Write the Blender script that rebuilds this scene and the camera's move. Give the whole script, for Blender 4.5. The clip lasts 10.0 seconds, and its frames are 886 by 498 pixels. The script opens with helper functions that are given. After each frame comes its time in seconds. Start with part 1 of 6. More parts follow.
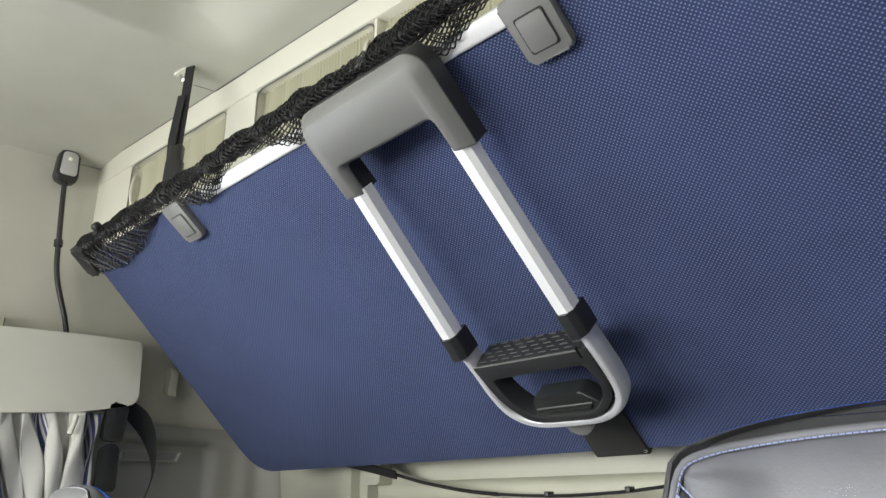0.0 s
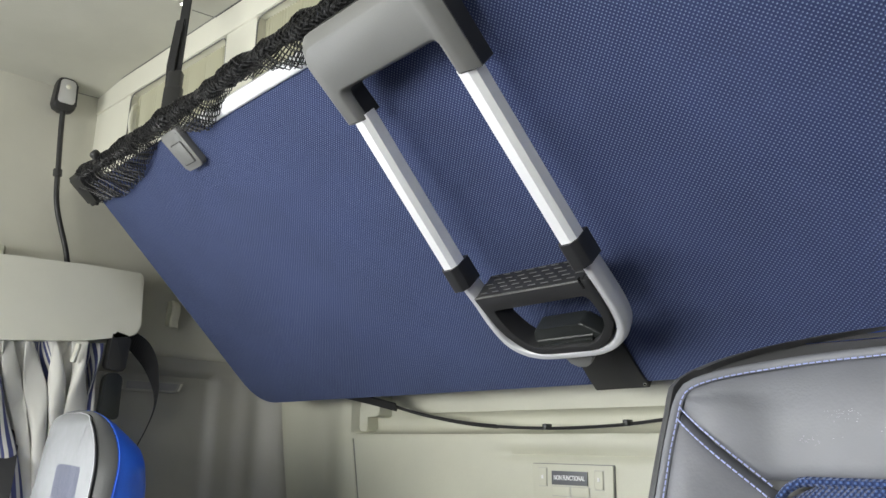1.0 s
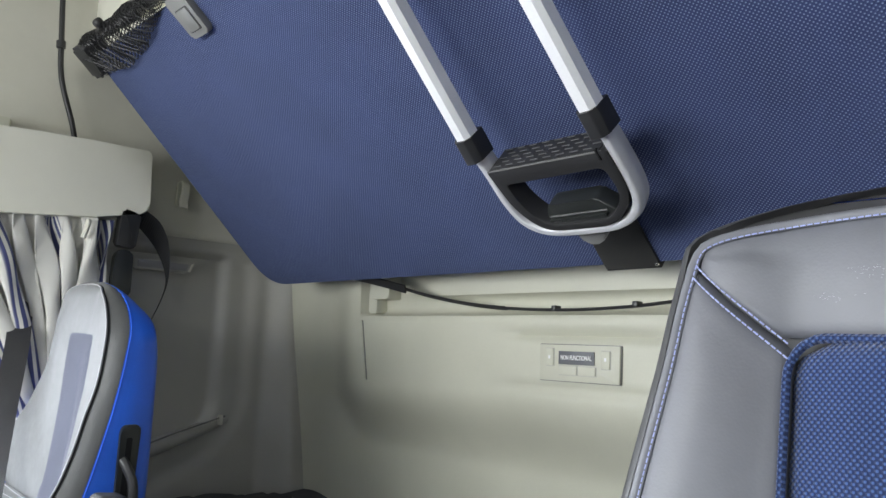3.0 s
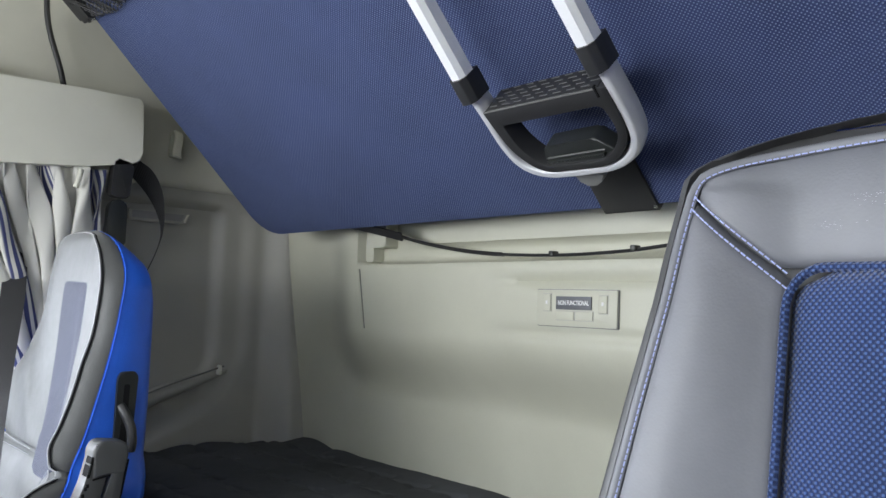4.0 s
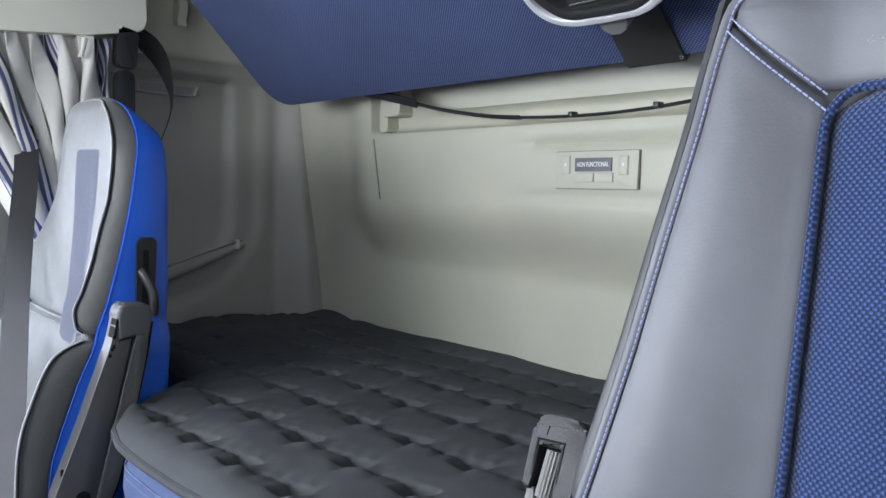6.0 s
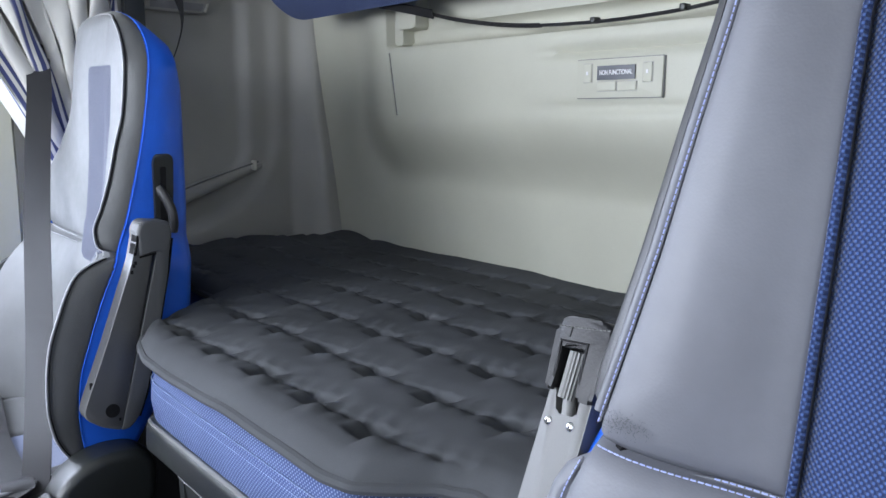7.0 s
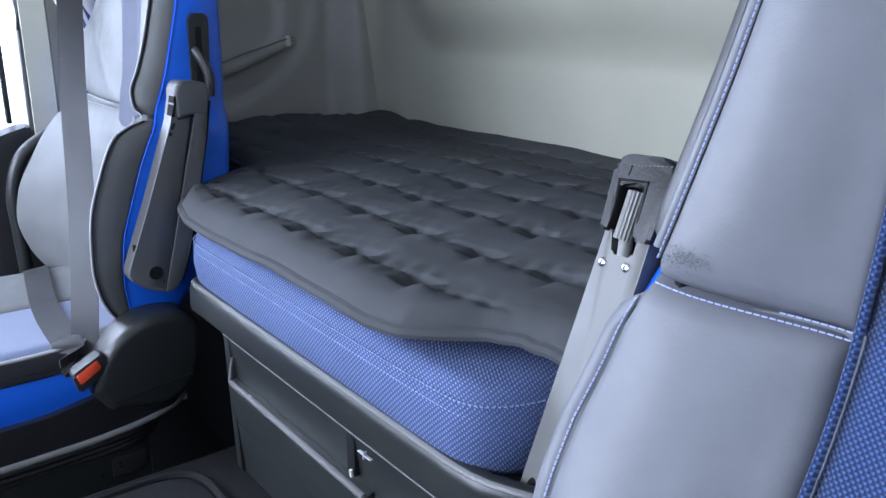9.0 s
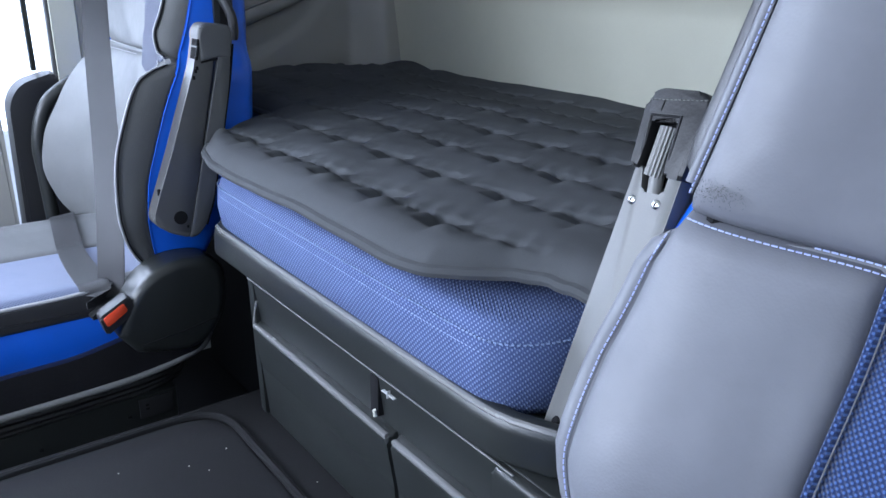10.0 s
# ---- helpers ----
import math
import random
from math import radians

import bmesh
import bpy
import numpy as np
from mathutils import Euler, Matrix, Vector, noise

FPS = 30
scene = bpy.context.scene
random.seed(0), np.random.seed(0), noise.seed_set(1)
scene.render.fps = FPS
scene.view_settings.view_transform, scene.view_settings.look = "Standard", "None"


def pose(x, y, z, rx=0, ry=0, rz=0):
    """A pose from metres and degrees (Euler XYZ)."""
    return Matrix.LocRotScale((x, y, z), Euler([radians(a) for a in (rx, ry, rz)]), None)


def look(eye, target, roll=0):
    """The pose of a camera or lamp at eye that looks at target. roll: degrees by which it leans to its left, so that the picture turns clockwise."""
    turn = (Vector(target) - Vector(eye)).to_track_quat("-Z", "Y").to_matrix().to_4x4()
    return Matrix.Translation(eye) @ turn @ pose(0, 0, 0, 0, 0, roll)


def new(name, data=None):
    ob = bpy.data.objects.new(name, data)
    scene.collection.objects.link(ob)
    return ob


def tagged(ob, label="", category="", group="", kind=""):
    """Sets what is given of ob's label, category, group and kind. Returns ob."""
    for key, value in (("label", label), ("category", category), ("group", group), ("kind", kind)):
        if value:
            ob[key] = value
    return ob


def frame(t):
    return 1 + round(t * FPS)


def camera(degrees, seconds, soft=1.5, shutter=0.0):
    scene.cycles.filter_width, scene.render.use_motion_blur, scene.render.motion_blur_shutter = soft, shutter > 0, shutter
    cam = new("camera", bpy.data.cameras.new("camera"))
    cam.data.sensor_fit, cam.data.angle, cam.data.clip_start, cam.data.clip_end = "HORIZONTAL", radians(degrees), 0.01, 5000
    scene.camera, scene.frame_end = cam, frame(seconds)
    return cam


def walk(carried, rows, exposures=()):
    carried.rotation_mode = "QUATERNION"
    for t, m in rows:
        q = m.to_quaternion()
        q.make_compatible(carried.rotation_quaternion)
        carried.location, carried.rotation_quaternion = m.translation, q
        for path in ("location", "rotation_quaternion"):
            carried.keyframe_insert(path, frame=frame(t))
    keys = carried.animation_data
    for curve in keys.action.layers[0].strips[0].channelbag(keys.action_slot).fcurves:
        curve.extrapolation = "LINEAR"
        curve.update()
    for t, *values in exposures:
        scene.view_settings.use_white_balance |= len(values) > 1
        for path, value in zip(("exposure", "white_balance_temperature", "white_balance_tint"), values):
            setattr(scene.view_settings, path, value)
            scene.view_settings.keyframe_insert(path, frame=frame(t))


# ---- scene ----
import functools
cam = camera(59.4, 10.0)
PATH = [
    (0, (0.858, 0.748, 1.172), (-0.521, 2.048, 1.81), 0.1),
    (0.5, (0.85, 0.755, 1.164), (-0.552, 2.064, 1.731), 0.6),
    (1, (0.844, 0.761, 1.156), (-0.568, 2.086, 1.657), 1.0),
    (1.5, (0.838, 0.766, 1.144), (-0.592, 2.096, 1.577), 1.4),
    (2, (0.832, 0.77, 1.136), (-0.614, 2.102, 1.507), 1.9),
    (2.5, (0.826, 0.775, 1.128), (-0.629, 2.11, 1.441), 2.3),
    (4, (0.814, 0.796, 1.102), (-0.65, 2.151, 1.245), 2.0),
    (4.5, (0.81, 0.798, 1.095), (-0.656, 2.155, 1.186), 1.8),
    (5, (0.807, 0.801, 1.085), (-0.666, 2.154, 1.115), 1.8),
    (5.5, (0.802, 0.803, 1.072), (-0.676, 2.15, 1.021), 1.7),
    (7, (0.787, 0.814, 1.037), (-0.708, 2.1, 0.704), 0.4),
    (7.5, (0.781, 0.814, 1.022), (-0.72, 2.072, 0.615), 0.4),
    (8, (0.775, 0.811, 1.006), (-0.725, 2.048, 0.534), 0.5),
    (8.5, (0.769, 0.809, 0.991), (-0.729, 2.024, 0.462), 0.5),
    (9, (0.767, 0.808, 0.978), (-0.732, 2.0, 0.401), 0.6),
    (9.5, (0.766, 0.806, 0.966), (-0.737, 1.967, 0.341), 0.7),
    (10, (0.764, 0.804, 0.957), (-0.74, 1.936, 0.283), 0.7),
]
walk(cam, [(t, look(eye, target, roll)) for t, eye, target, roll in PATH], [(0, 0.06, 6450, 9), (2.5, 0.03, 6180, 10), (5.5, 0.02, 5880, 12), (7.0, 0.15, 5620, 14), (8.5, 0.22, 5300, 16), (10, 0.24, 5200, 14)])

# ---- world and lights ----
world = bpy.data.worlds.new("world")
scene.world = world
world.use_nodes = True
wn = world.node_tree
sky = wn.nodes.new("ShaderNodeTexSky")
sky.sky_type, sky.sun_disc = "NISHITA", False
sky.sun_elevation, sky.sun_rotation = radians(48), radians(200)
wn.links.new(sky.outputs[0], wn.nodes["Background"].inputs[0])
wn.nodes["Background"].inputs[1].default_value = 0.15


def area_lamp(name, m, sx, sy, power, color):
    data = bpy.data.lights.new(name, "AREA")
    data.shape, data.size, data.size_y, data.energy, data.color = "RECTANGLE", sx, sy, power, color
    ob = new(name, data)
    ob.matrix_world = m
    return ob


# daylight through windscreen and passenger window, plus an added fill from the driver's side
area_lamp("windscreen_daylight", look((-0.16, -0.42, 1.22), (0.22, 1.6, 0.93)), 1.6, 0.6, 39, (1.0, 0.985, 0.93))
area_lamp("passenger_window_daylight", look((-1.16, 0.45, 1.10), (0.2, 0.85, 0.6)), 0.85, 0.6, 11, (0.97, 0.98, 1.0))
# added fill with no opening behind it, lifts the upper side wall
area_lamp("driver_side_fill", look((1.2, 0.40, 1.38), (-0.8, 1.25, 1.40)), 1.0, 0.5, 1.8, (0.93, 0.96, 1.0))


# ---- materials ----
def node_mat(name):
    m = bpy.data.materials.new(name)
    m.use_nodes = True
    nt = m.node_tree
    return m, nt, nt.nodes["Principled BSDF"]


def put_link(nt, a, b):
    nt.links.new(a, b)


def noise_node(nt, vec, scale, detail=4, rough=0.6):
    n = nt.nodes.new("ShaderNodeTexNoise")
    n.inputs["Scale"].default_value, n.inputs["Detail"].default_value, n.inputs["Roughness"].default_value = scale, detail, rough
    nt.links.new(vec, n.inputs["Vector"])
    return n.outputs["Fac"]


def math_node(nt, op, a, b=0.0):
    n = nt.nodes.new("ShaderNodeMath")
    n.operation = op
    for i, v in enumerate((a, b)):
        if isinstance(v, (int, float)):
            n.inputs[i].default_value = v
        else:
            nt.links.new(v, n.inputs[i])
    return n.outputs[0]


def mix_node(nt, fac, a, b):
    n = nt.nodes.new("ShaderNodeMix")
    n.data_type = "RGBA"
    for i, v in ((0, fac), (6, a), (7, b)):
        if isinstance(v, (int, float)):
            n.inputs[i].default_value = v
        elif isinstance(v, tuple):
            n.inputs[i].default_value = (*v, 1)
        else:
            nt.links.new(v, n.inputs[i])
    return n.outputs[2]


def ramp01(nt, v, lo, hi):
    n = nt.nodes.new("ShaderNodeMapRange")
    n.inputs[1].default_value, n.inputs[2].default_value = lo, hi
    n.interpolation_type = "SMOOTHSTEP"
    nt.links.new(v, n.inputs[0])
    return n.outputs[0]


def bump_to(nt, bsdf, height, strength, distance):
    b = nt.nodes.new("ShaderNodeBump")
    b.inputs["Strength"].default_value, b.inputs["Distance"].default_value = strength, distance
    nt.links.new(height, b.inputs["Height"])
    nt.links.new(b.outputs[0], bsdf.inputs["Normal"])


def plain(name, col, rough=0.5, metal=0.0, vary=0.08, grain=350, relief=0.15, depth=0.0006, coat=0.0):
    """A surface with slow stains, fine grain and relief."""
    m, nt, b = node_mat(name)
    co = nt.nodes.new("ShaderNodeTexCoord").outputs["Object"]
    slow, fine = noise_node(nt, co, 5.0, 5), noise_node(nt, co, grain, 3)
    both = math_node(nt, "ADD", math_node(nt, "MULTIPLY", slow, 0.7), math_node(nt, "MULTIPLY", fine, 0.3))
    lo = tuple(c * (1 - vary) for c in col)
    hi = tuple(min(1.0, c * (1 + vary)) for c in col)
    put_link(nt, mix_node(nt, ramp01(nt, both, 0.3, 0.7), lo, hi), b.inputs["Base Color"])
    put_link(nt, math_node(nt, "ADD", math_node(nt, "MULTIPLY", slow, 0.16), rough - 0.08), b.inputs["Roughness"])
    b.inputs["Metallic"].default_value = metal
    b.inputs["Coat Weight"].default_value = coat
    if relief:
        bump_to(nt, b, fine, relief, depth)
    return m


def leather(name, col, rough=0.42, vary=0.1):
    m, nt, b = node_mat(name)
    co = nt.nodes.new("ShaderNodeTexCoord").outputs["Object"]
    v = nt.nodes.new("ShaderNodeTexVoronoi")
    v.inputs["Scale"].default_value = 420
    put_link(nt, co, v.inputs["Vector"])
    slow, mid = noise_node(nt, co, 7, 5), noise_node(nt, co, 60, 4)
    put_link(nt, mix_node(nt, ramp01(nt, slow, 0.3, 0.7), tuple(c * (1 - vary) for c in col), tuple(c * (1 + vary) for c in col)), b.inputs["Base Color"])
    put_link(nt, math_node(nt, "ADD", math_node(nt, "MULTIPLY", mid, 0.2), rough - 0.1), b.inputs["Roughness"])
    h = math_node(nt, "ADD", math_node(nt, "MULTIPLY", v.outputs["Distance"], 0.5), mid)
    bump_to(nt, b, h, 0.22, 0.0009)
    return m


def dotted(name, base, dot, pu, pv, ax_u, ax_v, lo=0.15, hi=0.6, rough=0.8, sheen=0.2, relief=0.5):
    """Woven cloth with staggered rows of light dots; ax_u and ax_v weigh x, y, z into the two directions."""
    m, nt, b = node_mat(name)
    co = nt.nodes.new("ShaderNodeTexCoord").outputs["Object"]

    def along(w, p):
        d = nt.nodes.new("ShaderNodeVectorMath")
        d.operation = "DOT_PRODUCT"
        put_link(nt, co, d.inputs[0])
        d.inputs[1].default_value = w
        return math_node(nt, "SINE", math_node(nt, "MULTIPLY", d.outputs["Value"], 2 * math.pi / p))

    prod = math_node(nt, "MULTIPLY", along(ax_u, pu), along(ax_v, pv))
    slow, fine = noise_node(nt, co, 6, 4), noise_node(nt, co, 900, 2)
    mask = math_node(nt, "MULTIPLY", ramp01(nt, prod, lo, hi), math_node(nt, "ADD", math_node(nt, "MULTIPLY", fine, 0.6), 0.65))
    dark = mix_node(nt, ramp01(nt, slow, 0.3, 0.7), tuple(c * 0.9 for c in base), tuple(c * 1.12 for c in base))
    put_link(nt, mix_node(nt, mask, dark, dot), b.inputs["Base Color"])
    b.inputs["Roughness"].default_value = rough
    b.inputs["Sheen Weight"].default_value = sheen
    b.inputs["Specular IOR Level"].default_value = 0.3
    bump_to(nt, b, math_node(nt, "ADD", prod, fine), relief, 0.0008)
    return m


def striped(name, base, stripe):
    m, nt, b = node_mat(name)
    co = nt.nodes.new("ShaderNodeTexCoord").outputs["UV"]
    sep = nt.nodes.new("ShaderNodeSeparateXYZ")
    put_link(nt, co, sep.inputs[0])
    u = sep.outputs[0]
    group = math_node(nt, "FRACT", math_node(nt, "MULTIPLY", u, 3.6))
    inside = math_node(nt, "MULTIPLY", ramp01(nt, group, 0.30, 0.32), math_node(nt, "SUBTRACT", 1.0, ramp01(nt, group, 0.58, 0.60)))
    lines = ramp01(nt, math_node(nt, "SINE", math_node(nt, "MULTIPLY", u, 2 * math.pi * 88)), -0.35, 0.0)
    fine = noise_node(nt, co, 700, 2)
    put_link(nt, mix_node(nt, math_node(nt, "MULTIPLY", inside, lines), base, stripe), b.inputs["Base Color"])
    b.inputs["Roughness"].default_value, b.inputs["Sheen Weight"].default_value = 0.75, 0.2
    bump_to(nt, b, fine, 0.25, 0.0006)
    return m


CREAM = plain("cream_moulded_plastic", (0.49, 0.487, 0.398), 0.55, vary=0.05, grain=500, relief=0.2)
# grey-beige; part of its darkness stands for shade behind the passenger seat
CREAM_DARK = plain("shaded_grey_beige_trim", (0.40, 0.392, 0.357), 0.55, vary=0.05, grain=500, relief=0.2)
CREAM_LIGHT = plain("light_cream_plastic", (0.68, 0.67, 0.58), 0.45, vary=0.04, grain=500, relief=0.12)
# cream raised in tone for the light on the upper wall
LINING = plain("lightened_cream_lining", (0.55, 0.54, 0.47), 0.7, vary=0.06, grain=700, relief=0.3)
CEIL = plain("ceiling_felt", (0.48, 0.476, 0.415), 0.85, vary=0.06, grain=900, relief=0.35)
SHUTTER = plain("locker_shutter", (0.50, 0.49, 0.37), 0.6, vary=0.05, grain=600, relief=0.15)
BUNK_CLOTH = dotted("navy_bunk_cloth", (0.036, 0.049, 0.122), (0.180, 0.225, 0.350), 0.0058, 0.0056, (1, 0, 0), (0, 1, 0), 0.25, 0.85)
BED_CLOTH = dotted("blue_mattress_cloth", (0.056, 0.077, 0.180), (0.210, 0.268, 0.43), 0.0058, 0.0058, (1, 0.9, 0), (0, 0.6, 1), 0.2, 0.75)
SEAT_CLOTH = dotted("blue_seat_mesh", (0.015, 0.031, 0.102), (0.072, 0.126, 0.31), 0.0048, 0.0053, (1, 0, 0), (0, 0.2, 1), 0.0, 0.7, relief=0.9)
# the blue seat mesh again, its washed-out grazing sheen put into the colour
WASHED_MESH = dotted("sheen_washed_seat_mesh", (0.062, 0.069, 0.104), (0.100, 0.111, 0.162), 0.0066, 0.0068, (1, 0, 0), (0, 0.2, 1), 0.1, 0.6, relief=0.6)
PALE_CUSHION = dotted("pale_cushion_cloth", (0.115, 0.135, 0.215), (0.165, 0.19, 0.29), 0.0045, 0.0045, (1, 0, 0), (0, 1, 0.2), 0.1, 0.6, relief=0.5)
TOPPER = plain("charcoal_topper_cloth", (0.076, 0.079, 0.083), 0.95, vary=0.12, grain=1200, relief=0.5)
TOPPER.node_tree.nodes["Principled BSDF"].inputs["Specular IOR Level"].default_value = 0.05
GREY_LEATHER = leather("grey_leather", (0.157, 0.161, 0.180), 0.50)
LIGHT_LEATHER = leather("light_grey_leather", (0.146, 0.149, 0.151), 0.52)
MID_LEATHER = leather("mid_grey_leather", (0.080, 0.081, 0.082), 0.48)
GUSSET_LEATHER = leather("charcoal_gusset_leather", (0.060, 0.060, 0.062), 0.42)
BLACK_LEATHER = leather("black_leather", (0.019, 0.019, 0.020), 0.36)
BLACK_LEATHER.node_tree.nodes["Principled BSDF"].inputs["Specular IOR Level"].default_value = 0.25
DARK_LEATHER = leather("dark_leather", (0.042, 0.042, 0.044), 0.38)
BLUE_VINYL = leather("bright_blue_vinyl", (0.028, 0.135, 0.72), 0.36)
THREAD = plain("pale_blue_stitching_thread", (0.42, 0.47, 0.78), 0.6, relief=0.0)
BED_THREAD = plain("pale_blue_bed_thread", (0.25, 0.32, 0.52), 0.7, relief=0.0)
PIPING = plain("grey_piping", (0.42, 0.42, 0.44), 0.5, relief=0.0)
BLACK = plain("black_plastic", (0.022, 0.022, 0.023), 0.45, vary=0.15)
GRAPHITE = plain("graphite_plastic", (0.019, 0.021, 0.020), 0.36, vary=0.12, grain=700, relief=0.25)
GREY_PLASTIC = plain("grey_plastic", (0.165, 0.165, 0.158), 0.45, vary=0.06, grain=700, relief=0.2)
CHARCOAL_PLASTIC = plain("charcoal_armrest_plastic", (0.092, 0.092, 0.092), 0.40, vary=0.08, grain=700, relief=0.2)
MID_PLASTIC = plain("armrest_grey_plastic", (0.13, 0.13, 0.125), 0.42, vary=0.06, grain=700, relief=0.2)
ALU = plain("satin_aluminium", (0.90, 0.90, 0.91), 0.36, metal=0.2, vary=0.04, grain=250, relief=0.05)
# darker copy of the aluminium, with the foot loop's shade in its colour
SHADED_ALU = plain("shaded_aluminium", (0.60, 0.60, 0.62), 0.4, metal=0.25, vary=0.05, grain=250, relief=0.05)
SILVER = plain("dull_silver_metal", (0.55, 0.55, 0.55), 0.35, metal=0.3, vary=0.03, relief=0.0)
CHROME = plain("bright_metal", (0.75, 0.75, 0.75), 0.22, metal=1.0, vary=0.03, relief=0.0)
WEBBING = dotted("black_webbing", (0.018, 0.018, 0.019), (0.05, 0.05, 0.052), 0.004, 0.006, (1, 0.7, 0), (0, 0.3, 1), 0.1, 0.6, 0.7, 0.1)
GREY_WEBBING = dotted("grey_belt_webbing", (0.030, 0.030, 0.032), (0.045, 0.045, 0.048), 0.0022, 0.003, (1, 0.7, 0), (0, 0.3, 1), 0.1, 0.6, 0.36, 0.1)
for cloth_mat, gloss in ((BUNK_CLOTH, 0.12), (GREY_WEBBING, 0.4), (WEBBING, 0.2), (BED_CLOTH, 0.2)):
    cloth_node = cloth_mat.node_tree.nodes["Principled BSDF"]
    cloth_node.inputs["Specular IOR Level"].default_value, cloth_node.inputs["Sheen Weight"].default_value = gloss, 0.03
# lighter grey that paints highlights on the edges of dark plastic
HIGHLIGHT_GREY = plain("highlight_grey_plastic", (0.17, 0.17, 0.168), 0.26, vary=0.05, relief=0.05)
NET = plain("black_net_cord", (0.012, 0.012, 0.013), 0.42, relief=0.0)
RUBBER = plain("dark_floor_rubber", (0.0085, 0.0085, 0.0092), 0.75, vary=0.25, grain=400, relief=0.4)
RUBBER.node_tree.nodes["Principled BSDF"].inputs["Specular IOR Level"].default_value = 0.2
CURTAIN = striped("striped_curtain_cloth", (0.62, 0.61, 0.57), (0.05, 0.06, 0.17))
RED = plain("orange_red_plastic", (0.70, 0.07, 0.02), 0.4, relief=0.0)
GLOSS = plain("glossy_black_plastic", (0.020, 0.020, 0.022), 0.16, vary=0.2, grain=300, relief=0.1, depth=0.0004)
SCREEN = plain("dark_display", (0.035, 0.037, 0.042), 0.3, relief=0.0)
WHITE_INK = plain("white_print", (0.75, 0.75, 0.75), 0.6, relief=0.0)
# near-black that stands for the shade inside slots, holes and gaps
VOID = plain("gap_shade_black", (0.012, 0.012, 0.013), 0.8, relief=0.0)
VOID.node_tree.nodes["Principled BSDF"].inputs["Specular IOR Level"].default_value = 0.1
GLASS, gnt, gb = node_mat("window_glass")
gb.inputs["Base Color"].default_value = (1, 1, 1, 1)
gb.inputs["Roughness"].default_value, gb.inputs["Transmission Weight"].default_value, gb.inputs["IOR"].default_value = 0.0, 1.0, 1.05


# ---- mesh helpers ----
def to_mesh(name, bm, material, smooth=40):
    bmesh.ops.recalc_face_normals(bm, faces=bm.faces[:])
    me = bpy.data.meshes.new(name)
    bm.to_mesh(me)
    bm.free()
    me.materials.append(material)
    if smooth:
        me.shade_smooth()
        me.set_sharp_from_angle(angle=radians(smooth))
    return me


def part(name, bm, material, parent=None, label="", smooth=40):
    ob = new(name, to_mesh(name, bm, material, smooth))
    if parent is not None:
        ob.parent = parent
    if label:
        ob["label"] = label
    return ob


def thing(name, label, category, m=None, group="", kind=""):
    ob = new(name)
    ob.empty_display_size = 0.05
    if m is not None:
        ob.matrix_world = m
    return tagged(ob, label, category, group, kind)


def box(lo, hi, bevel=0.0, segs=2, bm=None):
    bm = bm or bmesh.new()
    c = [(a + b) / 2 for a, b in zip(lo, hi)]
    s = [abs(b - a) for a, b in zip(lo, hi)]
    got = bmesh.ops.create_cube(bm, size=1, matrix=Matrix.LocRotScale(c, None, s))
    if bevel:
        edges = list({e for v in got["verts"] for e in v.link_edges})
        bmesh.ops.bevel(bm, geom=edges, offset=bevel, segments=segs, affect="EDGES", profile=0.5)
    return bm


def prism(poly, axis, a, b, bevel=0.0, segs=2, bm=None):
    """A polygon of the two other axes, drawn out along axis from a to b, with rounded rims."""
    bm = bm or bmesh.new()

    def at(p, d):
        return {"x": (d, p[0], p[1]), "y": (p[0], d, p[1]), "z": (p[0], p[1], d)}[axis]

    lo, hi = [bm.verts.new(at(p, a)) for p in poly], [bm.verts.new(at(p, b)) for p in poly]
    n = len(poly)
    bm.faces.new(lo), bm.faces.new(hi)
    for i in range(n):
        bm.faces.new((lo[i], lo[(i + 1) % n], hi[(i + 1) % n], hi[i]))
    if bevel:
        rims = [e for e in {e for v in lo + hi for e in v.link_edges} if (e.verts[0] in lo) == (e.verts[1] in lo)]
        bmesh.ops.bevel(bm, geom=rims, offset=bevel, segments=segs, affect="EDGES", profile=0.5)
    return bm


def rounded(poly, r, n=5):
    """The polygon with its corners rounded by r (one value or one for each corner)."""
    out, k = [], len(poly)
    for i in range(k):
        p, a, b = Vector(poly[i]), Vector(poly[i - 1]), Vector(poly[(i + 1) % k])
        rr = r[i] if isinstance(r, (list, tuple)) else r
        rr = min(rr, 0.49 * (a - p).length, 0.49 * (b - p).length)
        s, e = p + (a - p).normalized() * rr, p + (b - p).normalized() * rr
        for j in range(n + 1):
            t = j / n
            out.append(tuple((1 - t) ** 2 * s + 2 * t * (1 - t) * p + t * t * e))
    return out


def pillow(poly, a, b, r, n=6):
    """A polygon of y and z drawn out along x from a to b, its outer rim rounded by r."""
    bm = bmesh.new()
    cy, cz = sum(p[0] for p in poly) / len(poly), sum(p[1] for p in poly) / len(poly)
    size = sum(math.hypot(p[0] - cy, p[1] - cz) for p in poly) / len(poly)
    rings = []
    for x, k in [(a, 0.0)] + [(b - r * (1 - math.sin(t)), 1 - math.cos(t)) for t in np.linspace(0, math.pi / 2, n)]:
        f = 1 - k * r / size
        rings.append([bm.verts.new((x, cy + (p[0] - cy) * f, cz + (p[1] - cz) * f)) for p in poly])
    m = len(poly)
    for q, t in zip(rings, rings[1:]):
        for j in range(m):
            bm.faces.new((q[j], q[(j + 1) % m], t[(j + 1) % m], t[j]))
    bm.faces.new(rings[0]), bm.faces.new(rings[-1])
    return bm


